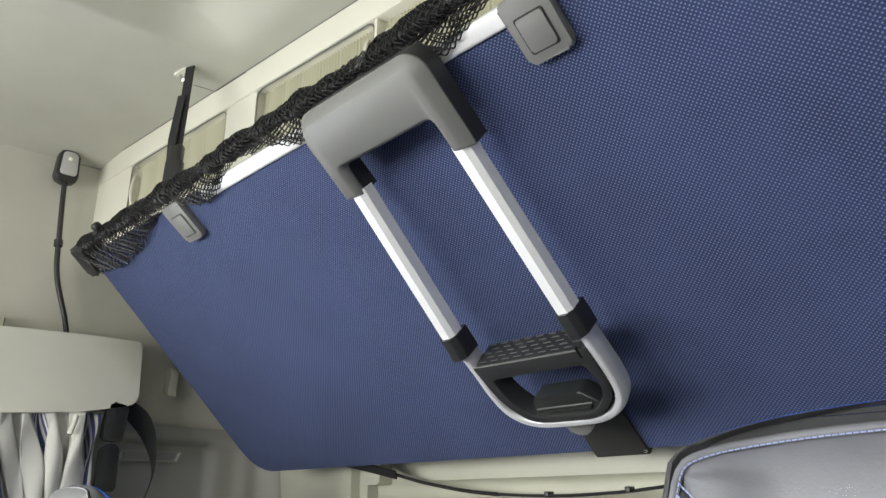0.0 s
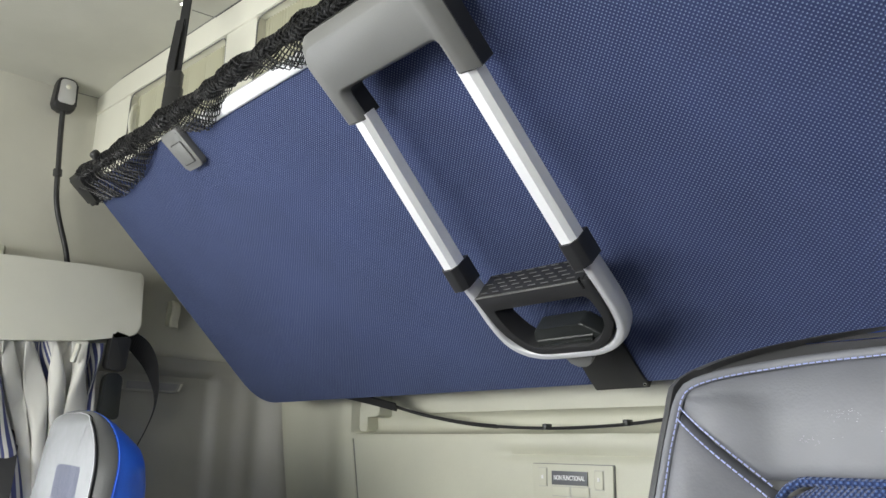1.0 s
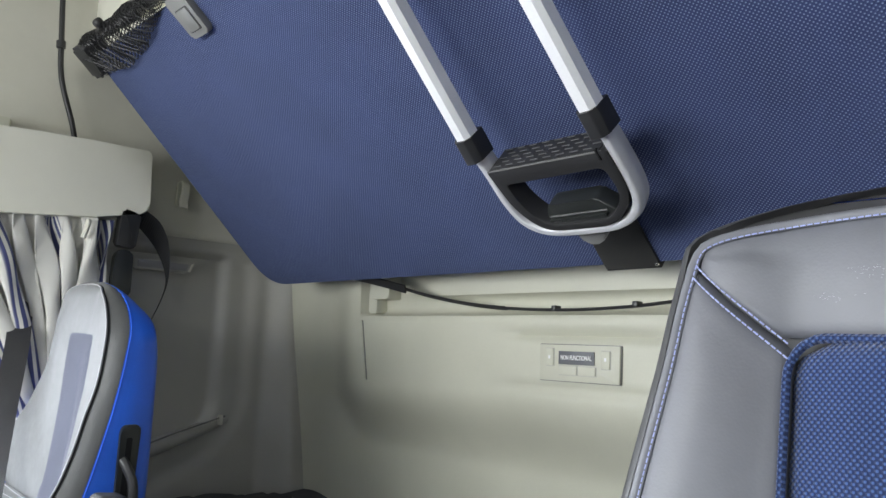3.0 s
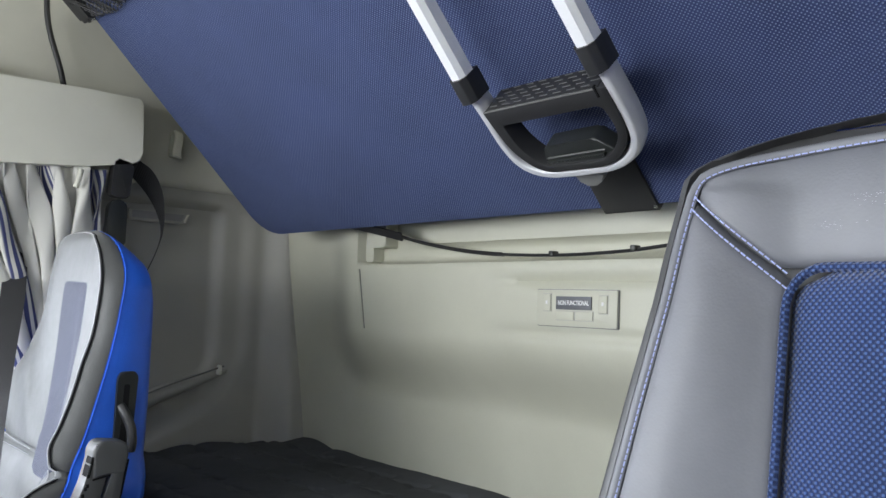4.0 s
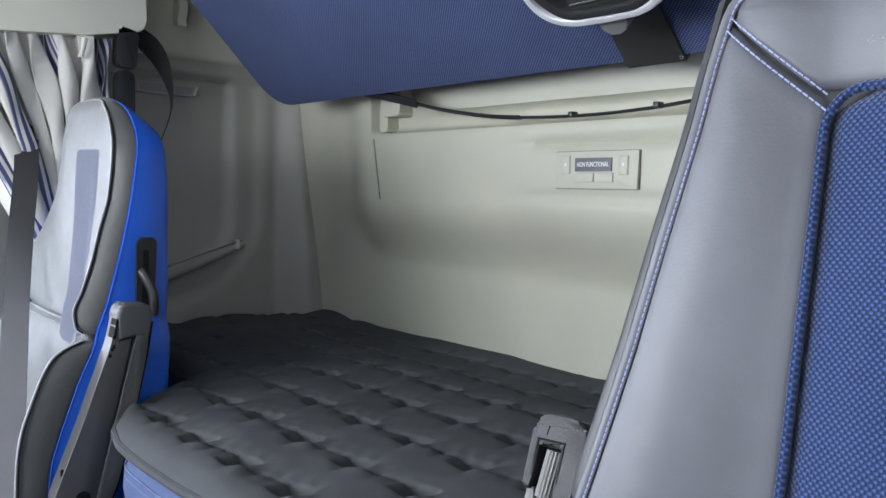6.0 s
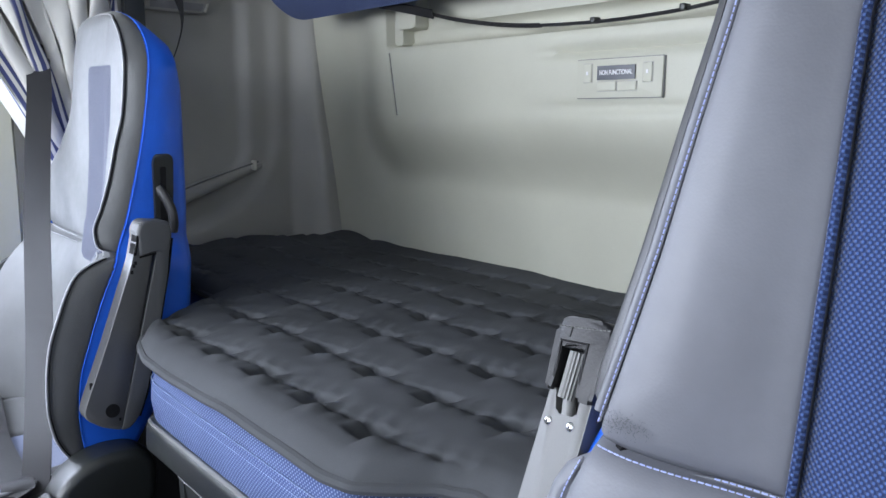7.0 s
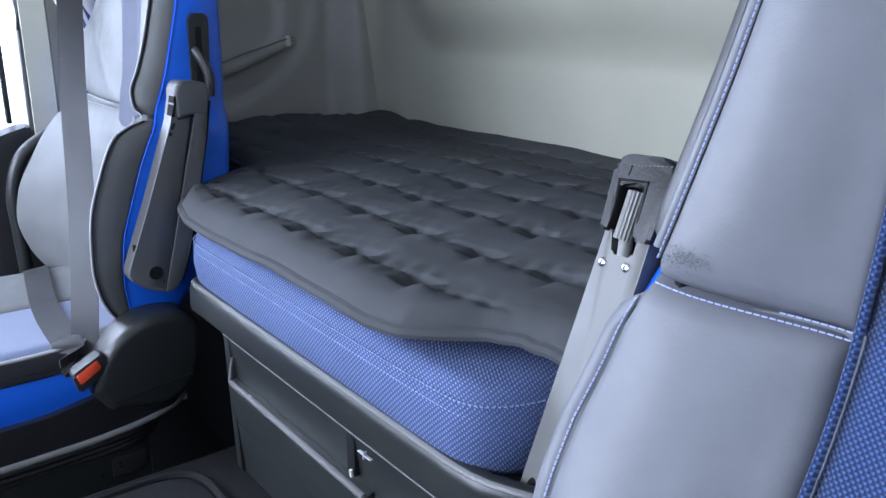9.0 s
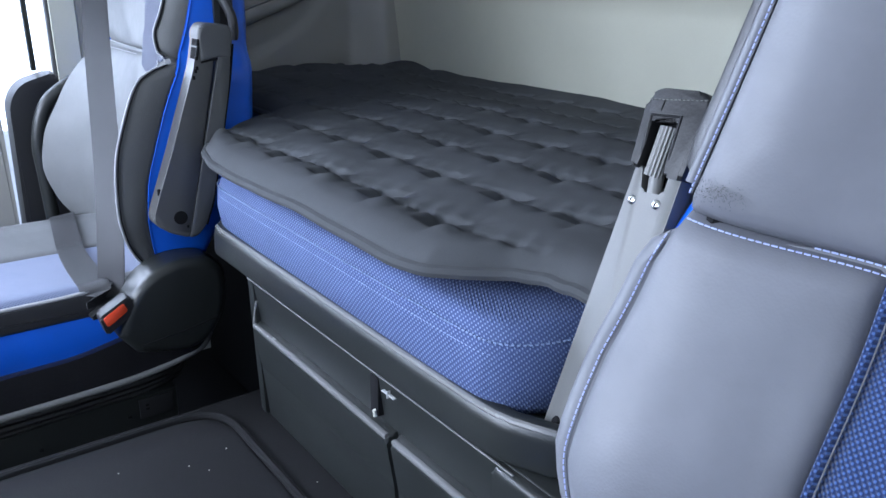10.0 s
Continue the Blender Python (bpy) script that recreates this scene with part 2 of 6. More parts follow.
def smooth_line(pts, per=8):
    """Catmull-Rom through the points."""
    pts = [Vector(p) for p in pts]
    ext = [2 * pts[0] - pts[1], *pts, 2 * pts[-1] - pts[-2]]
    out = []
    for i in range(len(pts) - 1):
        a, b, c, d = ext[i:i + 4]
        for j in range(per):
            t = j / per
            out.append(0.5 * (2 * b + (c - a) * t + (2 * a - 5 * b + 4 * c - d) * t * t + (3 * b - a - 3 * c + d) * t ** 3))
    return out + [pts[-1]]


def sweep(pts, shape, up=(0, 0, 1), bm=None, closed=False):
    """A cross-section (pairs along side and up) carried along a line."""
    bm = bm or bmesh.new()
    rings, n = [], len(pts)
    for i, p in enumerate(pts):
        a, b = (pts[i - 1], pts[(i + 1) % n]) if closed else (pts[max(i - 1, 0)], pts[min(i + 1, n - 1)])
        d = (b - a).normalized()
        side = d.cross(Vector(up))
        side = side.normalized() if side.length > 1e-4 else Vector((1, 0, 0))
        top = side.cross(d)
        rings.append([bm.verts.new(p + side * s + top * t) for s, t in shape])
    k = len(shape)
    for i in range(n if closed else n - 1):
        r, q = rings[i], rings[(i + 1) % n]
        for j in range(k):
            bm.faces.new((r[j], r[(j + 1) % k], q[(j + 1) % k], q[j]))
    if not closed:
        bm.faces.new(rings[0]), bm.faces.new(rings[-1])
    return bm


def circle(r, n=8, ry=None):
    ry = ry or r
    return [(r * math.cos(2 * math.pi * i / n), ry * math.sin(2 * math.pi * i / n)) for i in range(n)]


def flat(w, t):
    return [(-w / 2, -t / 2), (w / 2, -t / 2), (w / 2, t / 2), (-w / 2, t / 2)]


def sheet(f, nu, nv, back, bm=None):
    """A thick surface: f(u, v) for u, v in 0..1, drawn back by the vector back and closed."""
    bm = bm or bmesh.new()
    back = Vector(back)
    g = [[Vector(f(i / nu, j / nv)) for j in range(nv + 1)] for i in range(nu + 1)]
    a = [[bm.verts.new(p) for p in row] for row in g]
    b = [[bm.verts.new(p + back) for p in row] for row in g]
    for i in range(nu):
        for j in range(nv):
            bm.faces.new((a[i][j], a[i + 1][j], a[i + 1][j + 1], a[i][j + 1]))
            bm.faces.new((b[i][j], b[i][j + 1], b[i + 1][j + 1], b[i + 1][j]))
    for i in range(nu):
        for j in (0, nv):
            bm.faces.new((a[i][j], a[i + 1][j], b[i + 1][j], b[i][j]))
    for j in range(nv):
        for i in (0, nu):
            bm.faces.new((a[i][j], a[i][j + 1], b[i][j + 1], b[i][j]))
    return bm


def step(a, b, x):
    t = min(1.0, max(0.0, (x - a) / (b - a)))
    return t * t * (3 - 2 * t)


def interp(x, table):
    return float(np.interp(x, [p[0] for p in table], [p[1] for p in table]))


def dashes(line, length, gap, w, bm=None, lift=(0, 0, 0)):
    """Stitches along a line."""
    bm = bm or bmesh.new()
    pts = [Vector(p) + Vector(lift) for p in line]
    run = [0.0]
    for p, q in zip(pts, pts[1:]):
        run.append(run[-1] + (q - p).length)

    def at(s):
        return Vector([np.interp(s, run, [p[i] for p in pts]) for i in range(3)])

    s = gap / 2
    while s + length < run[-1]:
        a, b = at(s), at(s + length)
        mid = (a + b) / 2 + Vector((0, -w * 0.35, 0))
        sweep([a, mid, b], circle(w, 5), bm=bm)
        s += length + gap
    return bm


# ---- setting ----
CEIL_Z, TUNNEL_Z = 2.01, 0.338


def build_floor():
    floor = tagged(part("floor", box((-1.2, -0.6, -0.05), (1.2, 2.1, 0.0)), RUBBER), "dark rubber cab floor in the footwells", "floor", kind="structure")
    rim = rounded([(-0.264, -0.5), (0.405, -0.5), (0.405, 1.9), (-0.264, 1.9)], 0.01)
    cover = prism(rim, "z", 0.0, TUNNEL_Z - 0.002, 0.014, 3)
    part("tunnel_cover", cover, RUBBER, floor, "dark moulded engine tunnel cover")
    mat_poly = rounded([(-0.232, -0.45), (0.37, -0.45), (0.37, 1.138), (-0.232, 1.138)], [0.02, 0.02, 0.06, 0.06])
    part("floor_mat", prism(mat_poly, "z", TUNNEL_Z - 0.004, TUNNEL_Z + 0.003, 0.003), RUBBER, floor, "black rubber mat with a rounded rim")
    line = [Vector((x, y, TUNNEL_Z + 0.001)) for x, y in rounded([(-0.243, -0.45), (0.38, -0.45), (0.38, 1.149), (-0.243, 1.149)], [0.02, 0.02, 0.07, 0.07], 8)]
    part("mat_rim", sweep(line, circle(0.006, 8), closed=True), RUBBER, floor)
    specks = bmesh.new()
    for x, y in ((-0.133, 1.114), (-0.123, 1.059), (-0.099, 1.077), (0.005, 1.179), (-0.02, 1.02), (-0.16, 0.98)):
        bmesh.ops.create_icosphere(specks, subdivisions=1, radius=random.uniform(0.0007, 0.0012), matrix=pose(x, y, TUNNEL_Z + 0.0035))
    tagged(part("floor_crumb", specks, CREAM), "pale crumbs of dust on the black floor mat", "crumbs", kind="stuff")


def build_ceiling():
    def under(u, v):
        x, y = -1.15 + 2.3 * u, -0.55 + 2.6 * v
        z = CEIL_Z - 0.02 * step(0.9, 1.15, abs(x))
        # the lining steps up by a sloping riser that runs out before the lockers
        left = -0.418 + 0.02 * step(1.20, 1.32, y)
        drop = min(1.0, max(0.0, (x - left) / 0.055))
        z += 0.052 * drop * step(1.36, 1.24, y)
        return x, y, z

    ob = part("ceiling", sheet(under, 460, 150, (0, 0, 0.05)), CEIL)
    tagged(ob, "cream padded ceiling lining with a shallow fold", "ceiling", kind="structure")
    part("lining_joint", sweep([Vector((-0.533, 1.345, CEIL_Z)), Vector((-0.525, 1.40, CEIL_Z))], circle(0.0011, 5)), GREY_PLASTIC, ob)
    part("edge_joint", sweep([Vector((-1.083, 0.9, CEIL_Z - 0.016)), Vector((-1.080, 1.125, CEIL_Z - 0.014)), Vector((-1.061, 1.362, CEIL_Z - 0.012))], circle(0.003, 6)), GREY_PLASTIC, ob)
    part("lining_gap", sweep([Vector((-0.522, 1.3925, CEIL_Z)), Vector((-0.411, 1.3995, CEIL_Z))], circle(0.003, 6)), VOID, ob)


def build_rear_wall():
    def depth(x, z):
        y = 1.988 - 0.078 * (z - 0.71)
        # raised band with a rounded lower end
        a, b = max(0.0, -0.66 - x) / 0.215, max(0.0, 1.045 - z) / 0.165
        band = step(1.0, 0.0, math.hypot(a, b))
        shelf = step(1.186, 1.198, z) * step(-0.655, -0.64, x)
        face = 1.885 + 0.02 * (1.10 - z)
        y += (face - y) * band * (1 - 0.92 * shelf)
        y -= shelf * (0.012 + 0.026 * step(1.222, 1.232, z) * step(-0.60, -0.38, x))
        # shallow dished lines above and below the control panel
        side = step(-0.24, -0.12, x) * step(0.22, 0.10, x)
        y += side * (0.012 * math.exp(-((z - 1.152) / 0.008) ** 2) + 0.007 * math.exp(-((z - 1.056) / 0.008) ** 2))
        return y

    def front(u, v):
        x, z = -1.16 + 2.32 * u, 0.15 + 1.9 * v
        return x, depth(x, z), z

    ob = part("wall_rear", sheet(front, 280, 260, (0, 0.12, 0)), CREAM, smooth=60)
    tagged(ob, "cream moulded rear cab wall with a raised band", "wall", kind="structure")

    def cover(u, v):
        z = 1.042 + 0.136 * v
        left, right = -0.832 - 0.030 * v, -0.622 - 0.024 * v
        x = left + (right - left) * u
        return x, depth(x, z) - 0.0022, z

    part("cover_panel", sheet(cover, 30, 16, (0, 0.01, 0)), CREAM, ob, smooth=60)
    gap = [Vector((-0.6195 - 0.024 * v, depth(-0.6195 - 0.024 * v, 1.042 + 0.136 * v) - 0.0004, 1.042 + 0.136 * v)) for v in (0, 0.5, 1)]
    part("panel_joint", sweep(gap, circle(0.0013, 5), up=(0, 1, 0)), GREY_PLASTIC, ob)


def build_side_wall():
    def inner(u, v):
        y, z = 1.165 + 0.90 * u, 0.0 + 2.03 * v
        x = -1.10
        # sunken field with a soft double rim and a rounded lower corner
        p, q = y - 1.770, 0.918 + 0.41 * (y - 1.783) - z
        d = math.hypot(max(p + 0.07, 0.0), max(q + 0.05, 0.0)) - 0.06
        field = (0.65 * step(0.020, -0.012, d) + 0.35 * step(0.105, 0.060, d)) * step(1.345, 1.33, z)
        x -= 0.034 * field
        # roll at the rear corner
        x += (0.040 + 0.055 * step(1.30, 0.70, z)) * step(1.885, 1.95, y)
        return x, y, z

    # darker than the lining above it: seat shade is put into the colour
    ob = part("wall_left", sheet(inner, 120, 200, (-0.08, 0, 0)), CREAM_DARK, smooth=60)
    tagged(ob, "grey-beige moulded side wall with a sunken field, darkened for shade", "wall", kind="structure")
    def lining(u, v):
        y, z = -0.55 + 2.62 * u, 1.376 + 0.65 * v
        y = max(y, 1.165) if z < 1.56 else y
        x = -1.083 + 0.015 * step(1.70, 1.9, z) + 0.045 * step(1.84, 1.93, y) - 0.008 * max(0.0, 1 - (z - 1.376) / 0.012) ** 2
        return x, y, z

    part("upper_lining", sheet(lining, 160, 60, (-0.06, 0, 0)), LINING, ob, "cream upper side lining, lightened for the light there", smooth=60)
    def pocket(u, v):
        y = 1.44 + 0.365 * u
        z = 0.792 + 0.128 * u + 0.008 * math.sin(math.pi * u)
        tall, deep = 0.040 * (1 - 0.72 * u ** 3), 0.028 * (1 - u ** 6)
        a = math.pi * v
        return -1.108 + deep * math.sin(a) ** 0.7, y, z + tall * 0.5 * math.cos(a) - 0.012

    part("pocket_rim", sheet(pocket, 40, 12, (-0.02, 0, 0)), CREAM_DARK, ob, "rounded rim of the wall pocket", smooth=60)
    # darker line painting the shade that sets off the pocket rim
    rim = smooth_line([(-1.084, 1.45, 0.809), (-1.083, 1.60, 0.866), (-1.084, 1.72, 0.903), (-1.090, 1.785, 0.920)], 8)
    part("pocket_rim_shade", sweep(rim, circle(0.0022, 6)), GREY_PLASTIC, ob)
    # pale block added as the highlight where the rim ends
    part("pocket_rim_glint", box((-1.098, 1.767, 0.898), (-1.080, 1.776, 0.924), 0.003), CREAM_LIGHT, ob, "small pale block for the highlight at the rim's end")
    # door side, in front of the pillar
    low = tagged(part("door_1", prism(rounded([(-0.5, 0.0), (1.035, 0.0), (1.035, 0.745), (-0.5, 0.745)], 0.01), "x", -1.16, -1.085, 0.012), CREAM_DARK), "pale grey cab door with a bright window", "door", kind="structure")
    part("door_top_rail", prism(rounded([(-0.5, 0.72), (1.04, 0.72), (1.04, 0.75), (-0.5, 0.75)], 0.01), "x", -1.14, -1.07, 0.008), CREAM, low)
    part("front_pillar", box((-1.15, -0.56, 0.74), (-1.08, 0.02, 1.57)), CREAM, low)
    pillar = smooth_line([(-1.07, 1.178, 0.70), (-1.075, 1.18, 0.95), (-1.075, 1.178, 1.30), (-1.07, 1.175, 1.58)], 6)
    part("pillar_trim", sweep(pillar, [(-0.028, -0.02), (0.02, -0.024), (0.03, 0.0), (0.02, 0.03), (-0.028, 0.03)], up=(1, 0, 0)), CREAM, low, "cream trim of the door pillar")
    part("weather_seal", sweep(smooth_line([(-1.055, 1.148, 0.74), (-1.057, 1.150, 1.0), (-1.055, 1.146, 1.56)], 6), circle(0.006, 8)), BLACK, low, "black rubber door seal")
    part("window_guide", box((-1.13, 1.112, 0.745), (-1.115, 1.123, 1.56), 0.003), GRAPHITE, low)
    pane = part("pane", box((-1.124, 0.02, 0.745), (-1.120, 1.15, 1.565)), GLASS, low, "clear door window pane", smooth=0)
    pane.visible_shadow = False
    black = rounded([(1.043, 0.40), (1.158, 0.40), (1.160, 0.735), (1.143, 0.748), (1.075, 0.728), (1.050, 0.690)], [0.01, 0.01, 0.02, 0.02, 0.03, 0.03])
    part("pillar_foot", prism(black, "x", -1.12, -1.048, 0.01), BLACK, low, "black lower pillar cover")


def build_closing_walls():
    # unseen walls, header and dashboard, added to close the cab around the lamps
    ob = tagged(part("wall_right", box((1.22, -0.55, 0.0), (1.28, 2.1, 2.05)), CREAM_DARK), "plain unseen cab side that closes the cab", "wall", kind="structure")
    fr = tagged(part("wall_front", box((-1.2, -0.66, 0.0), (1.28, -0.60, 0.85)), GRAPHITE), "dark front bulkhead below the windscreen", "wall", kind="structure")
    part("windscreen_header", box((-1.2, -0.66, 1.7), (1.28, -0.60, 2.05)), CREAM, fr)
    part("dashboard", prism(rounded([(-0.6, 0.0), (-0.05, 0.25), (-0.08, 0.80), (-0.35, 0.88), (-0.6, 0.86)], 0.04), "x", -1.1, 1.2, 0.02), GRAPHITE, fr)
    glow, bnt, bb = node_mat("bright_overcast_distance")
    bb.inputs["Base Color"].default_value = (0.8, 0.8, 0.8, 1)
    bb.inputs["Emission Color"].default_value = (0.93, 0.96, 1.0, 1)
    bb.inputs["Emission Strength"].default_value = 3.0
    tagged(part("backdrop", box((-12.5, -40, -1.3), (-12, 40, 25)), glow), "bright hazy distance outside the cab", "backdrop", kind="structure")
    tagged(part("ground", box((-400, -400, -1.35), (400, 400, -1.3)), plain("pale_paving", (0.32, 0.32, 0.31), 0.8, relief=0.3)), "pale paving outside the cab", "ground", kind="structure")


def build_lockers():
    m = Matrix.Translation((-1.05, 1.361, 0)) @ pose(0, 0, 0, 0, 0, 3.7)
    ob = thing("overhead_locker", "cream overhead locker with pleated sliding shutters", "locker", m)
    spans = [(0.163, 0.574), (0.680, 1.0225), (1.0285, 1.45)]
    top, low = 1.952, 1.80
    edges = [0.0] + [v for s in spans for v in s] + [2.22]
    for i in range(0, len(edges), 2):
        part("stile", box((edges[i] - 0.02 * (i == 0), 0.0, low), (edges[i + 1], 0.035, top), 0.0), CREAM_LIGHT, ob)
    part("top_rail", box((-0.02, -0.004, top), (2.22, 0.035, CEIL_Z + 0.06), 0.004), CREAM_LIGHT, ob)
    part("top_joint", sweep([Vector((x, -0.005, CEIL_Z - 0.0005)) for x in np.linspace(0.0, 2.1, 12)], circle(0.0014, 5)), GREY_PLASTIC, ob)
    part("bottom_rail", box((-0.02, -0.004, low - 0.06), (2.22, 0.035, low), 0.004), CREAM_LIGHT, ob)
    part("carcass", box((-0.02, 0.05, low - 0.06), (2.22, 0.45, CEIL_Z)), CREAM, ob)
    for a, b in spans:
        def pleat(u, v, a=a, b=b):
            x = a - 0.004 + (b - a + 0.008) * u
            return x, 0.020 + 0.0028 * math.cos(2 * math.pi * x / 0.0085), low - 0.005 + (top - low + 0.01) * v
        n = int((b - a) / 0.0085 * 6)
        part("shutter", sheet(pleat, n, 1, (0, 0.01, 0)), SHUTTER, ob, "pleated olive-cream shutter", smooth=60)
    for a, b in spans[:2]:
        frame_line = [Vector((x, 0.001, z)) for x, z in rounded([(a + 0.001, low), (a + 0.001, top - 0.001), (b - 0.001, top - 0.001), (b - 0.001, low)], [0.001, 0.022, 0.022, 0.001], 5)]
        part("opening_bead", sweep(frame_line, circle(0.0016, 6), up=(0, 1, 0)), GREY_PLASTIC, ob)
    for x in (0.174, 0.998, 1.047):
        grip = smooth_line([(x, 0.012, 1.925), (x + 0.004, 0.002, 1.91), (x + 0.004, 0.0, 1.87), (x, 0.012, 1.835)], 5)
        part("finger_pull", sweep(grip, circle(0.005, 8, 0.004), up=(1, 0, 0)), CREAM_LIGHT, ob)


build_floor()
build_ceiling()
build_rear_wall()
build_side_wall()
build_closing_walls()
build_lockers()

# ---- upper bunk and what hangs on it ----
# local frame of the bunk's underside: x across the cab, y up the slope, z away from the cloth
BUNK = Matrix(((1, 0, 0, 0), (0, -0.772, -0.635, 1.80), (0, 0.635, -0.772, 1.262), (0, 0, 0, 1)))


def build_bunk():
    ob = thing("upper_bunk", "folded-up upper bunk with a navy dotted cloth underside", "bunk bed", BUNK)
    outline = rounded([(-0.935, 0.0), (1.0, 0.0), (1.0, 0.668), (-0.81, 0.668)], [0.085, 0.02, 0.02, 0.02], 16)
    part("underside", prism(outline, "z", -0.035, 0.0, 0.006, 3), BUNK_CLOTH, ob, "navy cloth with pale woven dots")
    inner = rounded([(-0.91, 0.015), (0.99, 0.015), (0.99, 0.65), (-0.79, 0.65)], 0.05, 6)
    part("mattress", prism(inner, "z", -0.115, -0.036, 0.02, 3), BUNK_CLOTH, ob)
    bar = [(x, 0.661, 0.0) for x in np.linspace(-0.31, 0.99, 12)]
    part("front_rail", sweep([Vector(p) for p in bar], rounded([(-0.012, -0.012), (0.012, -0.012), (0.012, 0.006), (-0.012, 0.006)], 0.005, 3), up=(0, 0, 1)), ALU, ob, "bright aluminium front rail")
    part("end_cap", prism(rounded([(-0.846, 0.632), (-0.806, 0.628), (-0.792, 0.698), (-0.838, 0.706)], 0.008), "z", -0.035, 0.016, 0.008), BLACK, ob, "black plastic end cap")
    for x0 in (-0.406, 0.413):
        plate = rounded([(x0 - 0.029, 0.599), (x0 + 0.029, 0.599), (x0 + 0.031, 0.676), (x0 - 0.031, 0.676)], 0.007)
        br = part("bracket", prism(plate, "z", 0.0, 0.013, 0.004), GREY_PLASTIC, ob, "grey plastic strap bracket")
        part("bracket_button", prism(rounded([(x0 - 0.018, 0.612), (x0 + 0.017, 0.612), (x0 + 0.018, 0.652), (x0 - 0.018, 0.652)], 0.004), "z", 0.010, 0.0150, 0.0015), GREY_PLASTIC, br)
        part("button_gap", prism(rounded([(x0 - 0.020, 0.610), (x0 + 0.019, 0.610), (x0 + 0.020, 0.654), (x0 - 0.020, 0.654)], 0.004), "z", 0.010, 0.0134), BLACK, br)


def build_net():
    ob = thing("storage_net", "black cord net bunched along the bunk's front rail", "net", BUNK)
    low_line = [(-0.84, 0.628), (-0.77, 0.624), (-0.68, 0.622), (-0.60, 0.628), (-0.53, 0.652), (-0.46, 0.676), (-0.40, 0.672), (-0.36, 0.658), (-0.31, 0.648),
                (-0.26, 0.654), (-0.21, 0.672), (-0.16, 0.682), (-0.09, 0.680), (-0.05, 0.664), (-0.02, 0.652), (0.02, 0.652), (0.05, 0.664), (0.10, 0.680),
                (0.24, 0.680), (0.27, 0.664), (0.30, 0.662), (0.34, 0.676), (0.38, 0.684), (0.5, 0.684), (1.0, 0.682)]
    hi_line = [(-0.84, 0.700), (-0.6, 0.706), (-0.4, 0.702), (-0.2, 0.708), (0.0, 0.704), (0.2, 0.710), (0.4, 0.708), (1.0, 0.705)]
    rnd = random.Random(4)
    x0, x1 = -0.835, 0.70
    ph = [rnd.uniform(0, 6) for _ in range(8)]
    # two loose layers of knotted meshes that sag over the rail
    bm = bmesh.new()
    rows, n = 13, 900
    for layer in range(2):
        for j in range(rows + 1):
            pts = []
            for i in range(n + 1):
                x = x0 + (x1 - x0) * i / n
                lo, hi = interp(x, low_line) + 0.006 * layer, interp(x, hi_line)
                pull = 1.3 * math.sin(x * 23 + ph[2] + 3 * layer) + 0.6 * math.sin(x * 61 + ph[6] + j * 0.2)
                s = (j + 0.50 * math.sin(2 * math.pi * x / 0.0135 + math.pi * j + pull)) / rows
                u = lo + (hi - lo) * s + 0.003 * math.sin(x * 31 + ph[0]) * (1 - s)
                over = max(0.0, (u - 0.672) / 0.036)
                z = 0.007 + 0.006 * layer + 0.005 * math.sin(x * 45 + 5 * s + ph[3] + 2 * layer) - 0.050 * over ** 2 + 0.002 * math.sin(x * 160 + j)
                pts.append(Vector((x, u, z)))
            sweep(pts, circle(0.0010, 4), up=(0, 0, 1), bm=bm)
    tagged(part("mesh_cord", bm, NET, ob), kind="stuff")

    def roll(x):
        r = 0.0108 + 0.0030 * math.sin(x * 29 + ph[1]) + 0.0018 * math.sin(x * 71 + ph[4]) + 0.0012 * math.sin(x * 113 + ph[7])
        return Vector((x, interp(x, hi_line) - 0.008 + 0.003 * math.sin(x * 17 + ph[5]), -0.012 + 0.003 * math.sin(x * 23))), r

    # the gathered roll: rings of zigzag cord that meet in knots
    n, bm, around = 1000, bmesh.new(), 17
    for layer in range(2):
        for k in range(around):
            pts = []
            for i in range(n + 1):
                x = x0 + (x1 - x0) * i / n
                c, r = roll(x)
                pull = 1.1 * math.sin(x * 37 + ph[3] + 2 * layer) + 0.8 * math.sin(x * 83 + k * 0.7 + ph[0])
                zig = 0.52 * math.sin(2 * math.pi * x / 0.0120 + math.pi * k + pull)
                ang = 2 * math.pi * (k + zig + 0.5 * layer) / around + 0.9 * math.sin(x * 9 + layer) + 0.10 * math.sin(x * 47 + k)
                r += 0.0020 * layer + 0.0007 * math.sin(x * 140 + 2.3 * k)
                pts.append(c + Vector((0.0015 * math.sin(x * 90 + k), r * math.cos(ang), 1.25 * r * math.sin(ang))))
            sweep(pts, circle(0.00092, 4), up=(0, 0, 1), bm=bm)
    tagged(part("roll_cord", bm, NET, ob), kind="stuff")
    core = [roll(x0 + (x1 - x0) * i / 160)[0] for i in range(161)]
    part("rolled_core", sweep(core, circle(0.0095, 10), up=(0, 0, 1)), NET, ob)
    part("edge_cord", sweep([roll(x0 + (x1 - x0) * i / 160)[0] + Vector((0, roll(x0 + (x1 - x0) * i / 160)[1] * 0.9, -0.006)) for i in range(161)], circle(0.0032, 7), up=(0, 0, 1)), NET, ob, "black edge cord of the net")
    part("cord_stop", box((-0.712, 0.704, -0.012), (-0.692, 0.722, 0.006), 0.007, 3), BLACK, ob)


